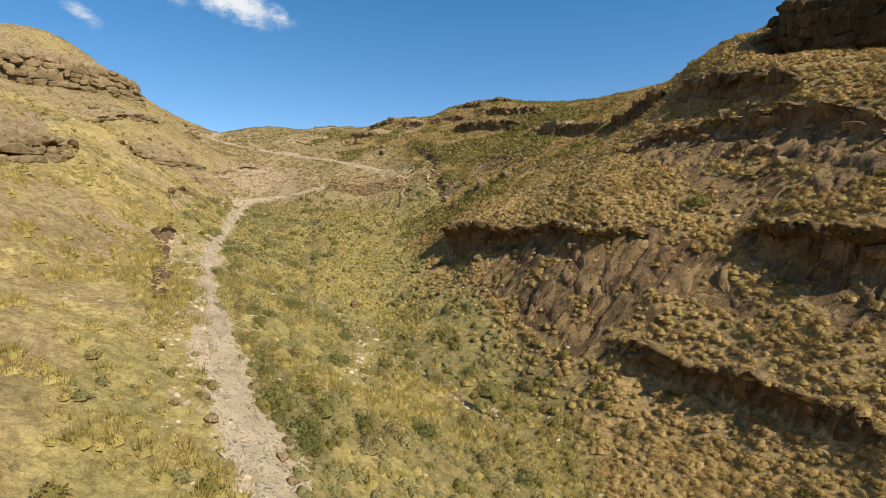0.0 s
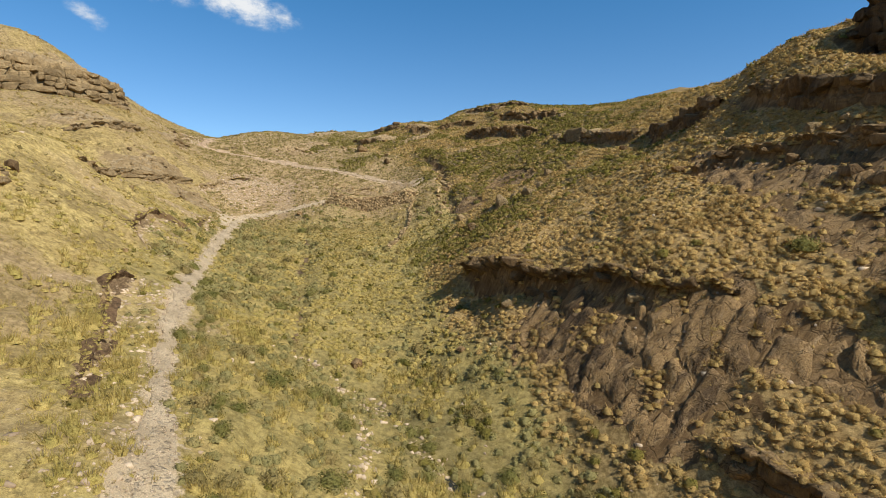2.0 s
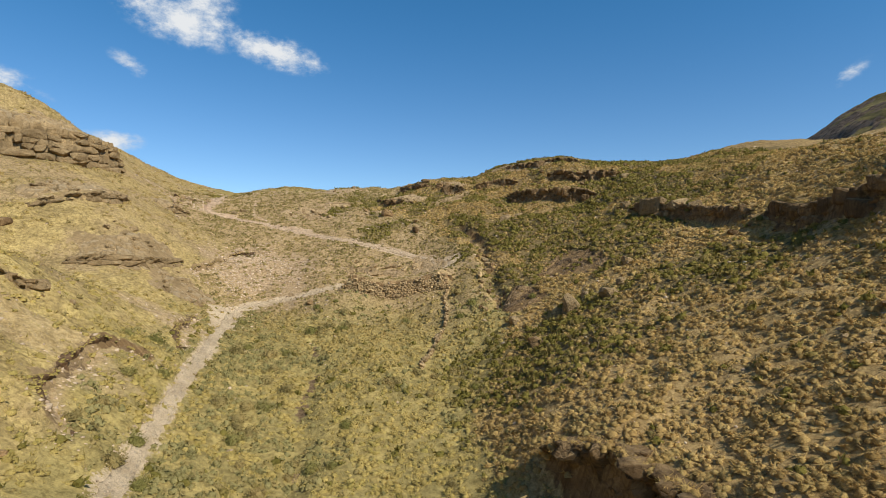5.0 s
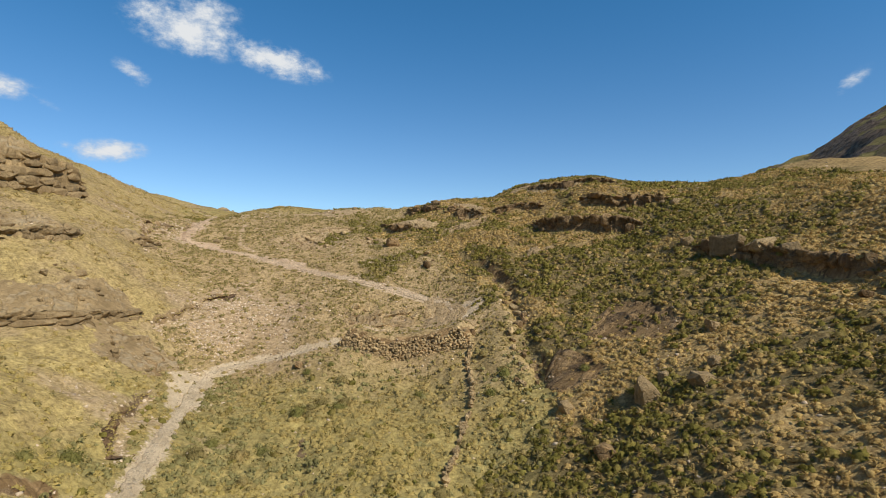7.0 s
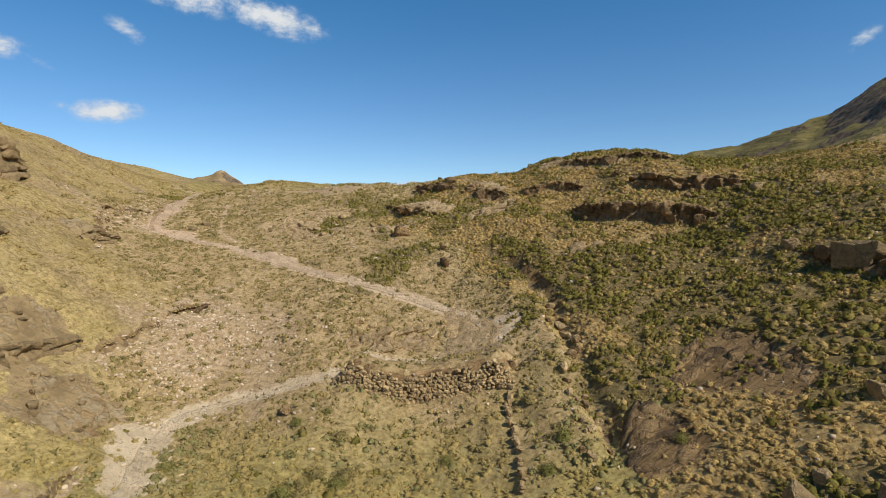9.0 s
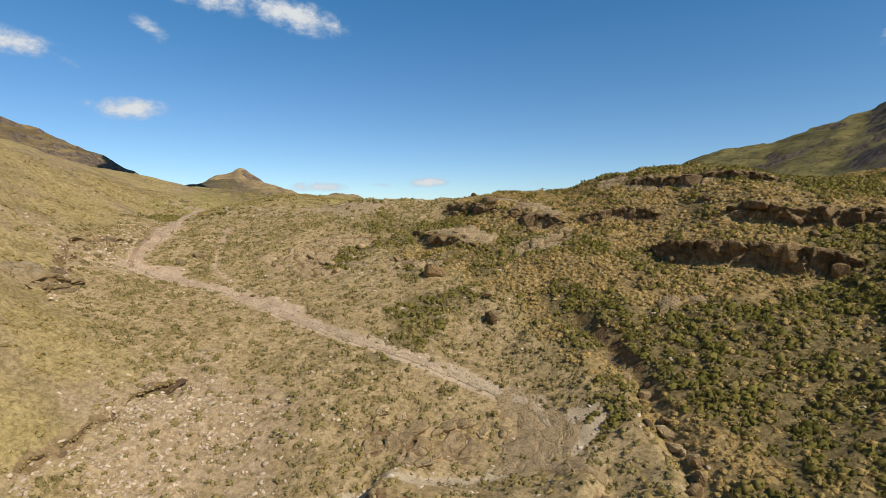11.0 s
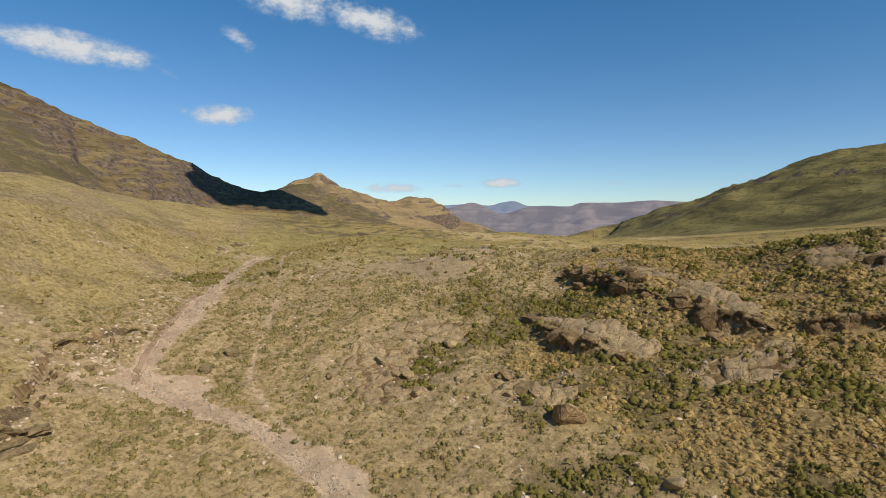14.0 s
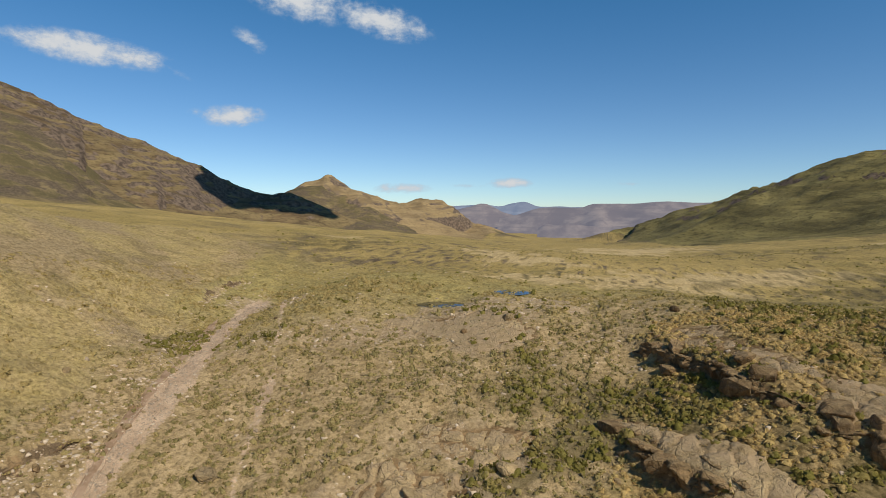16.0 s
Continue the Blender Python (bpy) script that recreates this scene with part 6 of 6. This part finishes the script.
def bush_thing(seed, mat, label):
    """A bush of bent woody stems with a crown of small leaves."""
    rng = random.Random(seed)
    bush = tagged(new("bush"), label, "bush", "bushes on the valley floor")
    v, f = [], []
    for _ in range(7):
        a, r, base = rng.uniform(0, 6.28), rng.uniform(0.3, 0.7), len(v)
        for k in range(3):
            t = k / 2
            for s in range(4):
                b = s * 1.571
                w = 0.035 * (1 - 0.7 * t)
                v.append((math.cos(a) * r * t ** 1.3 + w * math.cos(b), math.sin(a) * r * t ** 1.3 + w * math.sin(b), 0.62 * t - 0.05))
        for k in range(2):
            for s in range(4):
                f.append((base + 4 * k + s, base + 4 * k + (s + 1) % 4, base + 4 * k + 4 + (s + 1) % 4, base + 4 * k + 4 + s))
    part("stems", raw_mesh("stems", v, f, TWIG, 4), bush, "grey woody stems")
    leaves, faces = cushion_shape(seed, 11, 420, 0.10, 0.78)
    foliage = raw_mesh("foliage", leaves, faces, mat)
    foliage.polygons.foreach_set("use_smooth", np.ones(len(foliage.polygons), bool))
    part("foliage", foliage, bush)
    return bush


TWIG = make_plant("twigs", (0.12, 0.09, 0.06), (0.2, 0.15, 0.10), None, 0.3, 0.0)
KINDS = [bush_thing(300 + k, mat, label) for k, (mat, label) in enumerate(((BUSH_GREEN, "round olive-green bush among yellow grass"), (GREY, "grey-green dry bush among yellow grass"), (BUSH_GREEN, "low spreading green bush beside the track"), (GREY, "dull olive bush on stony ground")))]
spots_at = [(-7, 27, 0.9), (-3, 33, 0.9), (-8.3, 41.5, 1.0), (-13.5, 36.5, 0.8), (-10.5, 31, 0.8), (14, 39, 1.0), (4, 46, 1.2), (0.5, 54, 0.9), (25, 53, 1.3), (-28, 111, 1.1), (-26, 113.5, 1.0), (-9, 44, 0.8), (-2, 37, 0.8), (2, 41, 0.9)]


for k, (tx, ty, *_) in enumerate(TRACK):
    if 24 < ty < 66 and dice.random() < 0.62:
        spots_at.append((tx + dice.uniform(1.9, 3.0) + 0.9 * (ty < 45), ty + dice.uniform(-0.5, 0.5), dice.uniform(0.45, 0.85)))


def yellow(x, y):
    """1 in the drifts of long yellow grass, 0 in the patches of bushes between them."""
    return smooth(fractal(x, y, 7.5, 3, 91), -0.10, 0.08)


def bush_chance(x, y):
    slope, basin, bank, verge, rock, red, scrub = cover(x, y)
    _, _, side, _, _ = along(TRACK, x, y)
    return ((side < 0) | (y > 70)) * np.clip(1 - slope - basin - bank, 0, 1) * (1 - verge) * (0.15 + 0.45 * scrub + 0.4 * (1 - yellow(x, y)))


x, y = scatter(620, (-45, 20, 22, 122), bush_chance, 31)
spots_at += [(float(a), float(b), dice.uniform(0.55, 1.1)) for a, b in zip(x[:110], y[:110])]
for n, (px, py, r) in enumerate(spots_at):
    m = Matrix.LocRotScale((px, py, float(land(np.array([px]), np.array([py]))[0])), Euler((0, 0, dice.uniform(0, 6.28))), None)
    one = KINDS[n] if n < 4 else copy_thing(KINDS[dice.randrange(4)], m)
    one.matrix_basis = m @ Matrix.Diagonal((r, r, r * dice.uniform(0.8, 1.1), 1))

TUFTS = [blade_shape(k, 4, 0.06) for k in range(6)]
FINE_TUFTS = [blade_shape(10 + k, 13, 0.024, 0.6) for k in range(8)]
CUSHIONS = [cushion_shape(50 + k, 4, 8, 0.42) for k in range(8)]
FINE_CUSHIONS = [cushion_shape(40 + k, 7, 52, 0.17, 0.7) for k in range(8)]
MOPS = [mop_shape(80 + k, 9, 0.095, 4, 0.36) for k in range(10)]
FINE_MOPS = [mop_shape(30 + k, 26, 0.05, 5, 0.42) for k in range(10)]
TALL_MOPS = [mop_shape(130 + k, 30, 0.036, 5, 0.6, 1.0) for k in range(8)]
PEBBLES = [stone_shape(60 + k) for k in range(6)]
BREAK = 62.0       # nearer than this the plants are built finer
rnd = np.random.RandomState(11)


def clump(x, y, size, seed):
    return smooth(fractal(x, y, size, 3, seed), -0.15, 0.3)


def grow(name, coarse, fine, box, per_metre, fine_per_metre, chance, size, mat, label, category, seed):
    """Plants strewn over a box of the plan, those in the lower valley of the finer kind, as one object each."""
    west, east, south, north = box
    for protos, low, high, dense in ((fine, south, min(north, BREAK), fine_per_metre), (coarse, max(south, BREAK), north, per_metre)):
        if high > low:
            x, y = scatter(int((east - west) * (high - low) * dense), (west, east, low, high), lambda x, y: np.clip(chance(x, y) * lane(x, y) * (1 - steep(x, y)), 0, 1), seed)
            stuff(name, protos, x, y, size[0] + (size[1] - size[0]) * rnd.rand(len(x)) ** 1.4, seed + 1, mat, label, category)
        seed += 50


def steep(x, y):
    """1 where the ground is too steep for turf."""
    here = land(x, y, False)
    return smooth(np.hypot(land(x + 0.5, y, False) - here, land(x, y + 0.5, False) - here) / 0.5, 1.0, 1.5)


def floor_share(c):
    return np.clip(1 - c[0] - c[1] - c[2], 0, 1)


def straw_chance(x, y):
    c = slope, basin, bank, verge, rock, red, scrub = cover(x, y)
    return (slope * (0.5 + 0.5 * clump(x, y, 5, 30)) + floor_share(c) * (0.35 + 0.65 * yellow(x, y)) + basin * 0.12) * (1 - 0.9 * verge) * (1 - rock) * (1 - 0.8 * red) * (1 - 0.5 * scrub)


grow("straw_grass", TUFTS, FINE_TUFTS, (-100, 50, 12, 232), 3.0, 5.4, straw_chance, (0.24, 0.56), STRAW_M, "short yellow straw grass in tufts over the slopes", "grass", 1)


def tussock_chance(x, y):
    c = slope, basin, bank, verge, rock, red, scrub = cover(x, y)
    open_floor = floor_share(c) * (0.12 + 0.88 * yellow(x, y)) + slope * 0.45 * clump(x, y, 3, 34)
    return open_floor * (1 - 0.9 * verge) * (1 - rock) * (1 - 0.6 * scrub) * (1 - 0.8 * red)


grow("yellow_tussocks", MOPS, TALL_MOPS, (-100, 26, 12, 215), 2.2, 2.6, tussock_chance, (0.30, 0.85), STRAW_M, "soft yellow grass tussocks on the valley floor and slope", "grass", 3)


def bank_chance(x, y):
    slope, basin, bank, verge, rock, red, scrub = cover(x, y)
    return bank * (1 - 0.2 * smooth(y, 118, 140)) * (0.7 + 0.3 * clump(x, y, 5, 35)) * (1 - 0.88 * rock) * (1 - 0.75 * scrub) * (1 - verge)


grow("golden_tussocks", MOPS, FINE_MOPS, (-32, 52, 12, 222), 5.4, 5.8, bank_chance, (0.28, 0.78), GOLD, "round golden-brown grass tussocks packed on the stony bank", "grass", 5)
# tussocks that hang over the lips of the ledges
x, y = np.zeros(0), np.zeros(0)
for kind, line, tall in LEDGES:
    if kind in ("overhang", "low_ledge", "side_ledge", "high_ledge", "shaded_ledge", "long_ledge", "crag"):
        p = np.array(rounded(line, 0.28))[:, :2]
        w = np.gradient(p, axis=0)
        w /= np.linalg.norm(w, axis=1)[:, None]
        thick = np.nonzero(rnd.rand(len(p)) < 0.25 + 0.75 * smooth(value_noise(p[:, 0], p[:, 1], 3.5, 9), -0.15, 0.15))[0]
        p, w = p[thick], w[thick]
        back = rnd.uniform(-0.2, 2.4, len(p))
        x, y = np.append(x, p[:, 0] + back * w[:, 1]), np.append(y, p[:, 1] - back * w[:, 0])
for cx, cy in ((16, 54), (7, 59.5), (17, 49.5), (10.5, 56), (20, 50), (13, 50)):
    many = rnd.randint(24, 44)
    x, y = np.append(x, cx + rnd.normal(0, 0.75, many)), np.append(y, cy + rnd.normal(0, 0.6, many))
z = land(x, y)
hung = np.array(LIPS)
hung = hung[rnd.rand(len(hung)) < 0.3 + 0.7 * smooth(value_noise(hung[:, 0], hung[:, 1], 3.0, 9), -0.3, 0.0)]
x, y, z = np.append(x, hung[:, 0]), np.append(y, hung[:, 1]), np.append(z, hung[:, 2])
stuff("lip_tussocks", FINE_MOPS, x, y, 0.35 + 0.4 * rnd.rand(len(x)), 6, GOLD, "long golden tussocks hanging over the rock edges", "grass", z=z)


lips = np.concatenate(TURF_LIPS)
lips = np.repeat(lips, 3, 0) + rnd.normal(0, 0.16, (3 * len(lips), 3)) * (1, 1, 0.15)
stuff("turf_lip", FINE_MOPS, lips[:, 0], lips[:, 1], 0.12 + 0.2 * rnd.rand(len(lips)), 7, STRAW_M, "yellow grass hanging over the broken turf", "grass", z=lips[:, 2])


def green_chance(x, y):
    slope, basin, bank, verge, rock, red, scrub = cover(x, y)
    return (scrub ** 1.2 * (0.45 + 0.55 * clump(x, y, 3.5, 46)) + 0.04 * (1 - slope - basin).clip(0, 1) + 0.14 * bank * smooth(y, 118, 135) * clump(x, y, 7, 43)) * smooth(232 + 6 * value_noise(x, y, 9, 3) - y, 0, 45) * (1 - verge) * (1 - 0.8 * rock) * (1 - 0.85 * slope)


grow("green_scrub", CUSHIONS, FINE_CUSHIONS, (-96, 54, 14, 230), 2.9, 1.1, green_chance, (0.28, 0.78), GREEN, "low olive-green bushes growing close together", "bush", 7)


def sage_chance(x, y):
    c = slope, basin, bank, verge, rock, red, scrub = cover(x, y)
    d, _, side, _, _ = along(TRACK, x, y)
    hedge = smooth(d, 1.0, 1.5) * smooth(3.8 + 4 * value_noise(x, y, 7, 5) - d, 0, 1.5) * (side < 0) * (y < 120)
    patch = floor_share(c) * (0.04 + 0.75 * (1 - yellow(x, y)) * (0.5 + 0.5 * clump(x, y, 4, 37))) * (1 - verge) * np.where((side < 0) | (y > 70), 1.0, 0.12)
    return np.maximum(patch, hedge) * (1 - 0.9 * rock) * (1 - 0.5 * red) * smooth(140 - y, 0, 14)


grow("sage_scrub", CUSHIONS, FINE_CUSHIONS, (-52, 26, 14, 140), 2.4, 1.9, sage_chance, (0.25, 0.68), SAGE, "grey-green sage-like bushes in patches among yellow grass", "bush", 15)


def grey_chance(x, y):
    c = slope, basin, bank, verge, rock, red, scrub = cover(x, y)
    patch = floor_share(c) * 0.06 + basin * (0.4 + 0.45 * clump(x, y, 8, 38)) + bank * (0.05 + 0.3 * smooth(y, 118, 140) * clump(x, y, 6, 39)) + slope * 0.12 * clump(x, y, 6, 47) * (1 - 0.7 * smooth(y, 110, 135))
    return patch * (1 - verge) * (1 - 0.9 * rock) * (1 - 0.5 * red) * (1 - spots(FIELDS, x, y, 0.9)) * smooth(232 + 8 * value_noise(x, y, 9, 3) - y, 0, 50)


grow("grey_scrub", CUSHIONS, FINE_CUSHIONS, (-96, 54, 14, 226), 3.0, 1.3, grey_chance, (0.20, 0.52), GREY, "small grey-green cushion bushes on dry earth", "bush", 9)


def stone_chance(x, y):
    slope, basin, bank, verge, rock, red, scrub = cover(x, y)
    d, _, side, _, _ = along(TRACK, x, y)
    rubble = smooth(4.5 - d, 0, 2.5) * (side > 0) * (y < 60)
    return 0.05 + 0.35 * basin * clump(x, y, 9, 41) + 0.9 * red * (1 - verge) + 0.5 * verge + 0.05 * bank + 0.06 * rock + 0.5 * rubble - 0.045 * slope


x, y = scatter(78000, (-104, 58, 12, 236), stone_chance, 13)
stuff("loose_stones", PEBBLES, x, y, 0.07 + 0.36 * rnd.rand(len(x)) ** 3.4, 14, STONE_M, "loose angular stones and gravel lying on the ground", "stones", 0.25)


def gravel_chance(x, y):
    d, _, side, _, _ = along(TRACK, x, y)
    half = 0.9 + 0.9 * smooth(48 - y, 0, 22) + 0.8 * smooth(y, 140, 160) + 1.2 * value_noise(x, y, 3, 8)
    return smooth(half + 0.5 - d, 0, 0.8) * (0.35 + 0.65 * clump(x, y, 2.2, 45)) * smooth(215 - y, 0, 12)


for box, many, size in (((-32, 2, 14, 64), 26000, (0.035, 0.11)), ((-84, -8, 114, 215), 34000, (0.05, 0.18)), ((-46, -24, 64, 114), 6000, (0.04, 0.12))):
    x, y = scatter(many, box, gravel_chance, many)
    z = land(x, y, False) - 0.02 - 0.01 * rnd.rand(len(x))
    stuff("track_gravel", PEBBLES, x, y, size[0] + (size[1] - size[0]) * rnd.rand(len(x)) ** 3, many + 1, STONE_M, "pale broken stones lying on the dirt track", "stones", z=z + 0.04)


def rubble_chance(x, y):
    d, _, side, _, _ = along(TRACK, x, y)
    strip = smooth(d, 0.9, 1.4) * smooth(5.5 - d, 0, 1.5) * (side > 0) * smooth(y, 147, 151) * smooth(196 - y, 0, 14) * (0.3 + 0.7 * clump(x, y, 2.5, 49))
    talus = spots([(-44, 128, 6, 8, 160), (-48, 131, 3, 8, 165)], x, y, 0.8) * (0.2 + 0.8 * clump(x, y, 2.5, 51))
    return np.maximum(strip, talus) + smooth(d, 0.8, 1.4) * smooth(4.6 - d + 2.5 * value_noise(x, y, 5, 12), 0, 2) * (side > 0) * (0.2 + 0.8 * clump(x, y, 3, 48)) * smooth(64 - y, 0, 8)


for box, many, label in (((-36, -4, 16, 66), 9000, "pale rubble and stones along the foot of the grass slope"), ((-84, -64, 146, 198), 9000, "grey-brown rubble between the turf bank and the track"), ((-56, -36, 118, 142), 7000, "reddish rubble on the slope below the broken turf")):
    x, y = scatter(many, box, rubble_chance, 71)
    stuff("rubble", PEBBLES, x, y, 0.07 + 0.28 * rnd.rand(len(x)) ** 3, 72, STONE_M, label, "stones", 0.2)


spilled = np.concatenate([np.array(rounded(line, 0.3))[:, :2] for line, _ in BANKS])
spilled = np.repeat(spilled, 2, 0) + rnd.normal(0, 0.6, (2 * len(spilled), 2)) + (0.9, -0.3)
stuff("bank_stones", PEBBLES, spilled[:, 0], spilled[:, 1], 0.06 + 0.26 * rnd.rand(len(spilled)) ** 2.5, 74, STONE_M, "pale stones spilled from the broken turf banks", "stones", 0.15)
spilled = np.concatenate([np.array(rounded(line, 0.4))[:, :2] for line in (STREAM, STONE_RIB)])
spilled = np.repeat(spilled, 4, 0) + rnd.normal(0, 0.5, (4 * len(spilled), 2))
stuff("stream_stones", PEBBLES, spilled[:, 0], spilled[:, 1], 0.08 + 0.32 * rnd.rand(len(spilled)) ** 2, 76, STONE_M, "pale stones along the trickling stream", "stones", 0.2)


def far_chance(x, y):
    return 0.25 + 0.75 * clump(x, y, 16, 44)


FAR_TUFTS = [cushion_shape(90 + k, 4, 0, 0.5, 0.6) for k in range(5)]
x, y = scatter(8000, (-150, 150, 205, 400), lambda x, y: far_chance(x, y) * (1 - 0.95 * spots(FIELDS, x, y, 0.9)), 17)
keep = (y > 225 + 12 * value_noise(x, y, 20, 2)) | (x > 50)
x, y = x[keep], y[keep]
wet = rnd.rand(len(x)) < 0.15 + 0.85 * spots(SCRUB, x, y, 0.8)
stuff("far_scrub", FAR_TUFTS, x[~wet], y[~wet], rnd.uniform(0.25, 0.6, int((~wet).sum())), 18, GREY, "scattered low bushes on the grassy flats past the saddle", "bush")
stuff("far_green_scrub", FAR_TUFTS, x[wet], y[wet], rnd.uniform(0.3, 0.75, int(wet.sum())), 19, GREEN, "dark green scrub at the foot of the far hill", "bush")
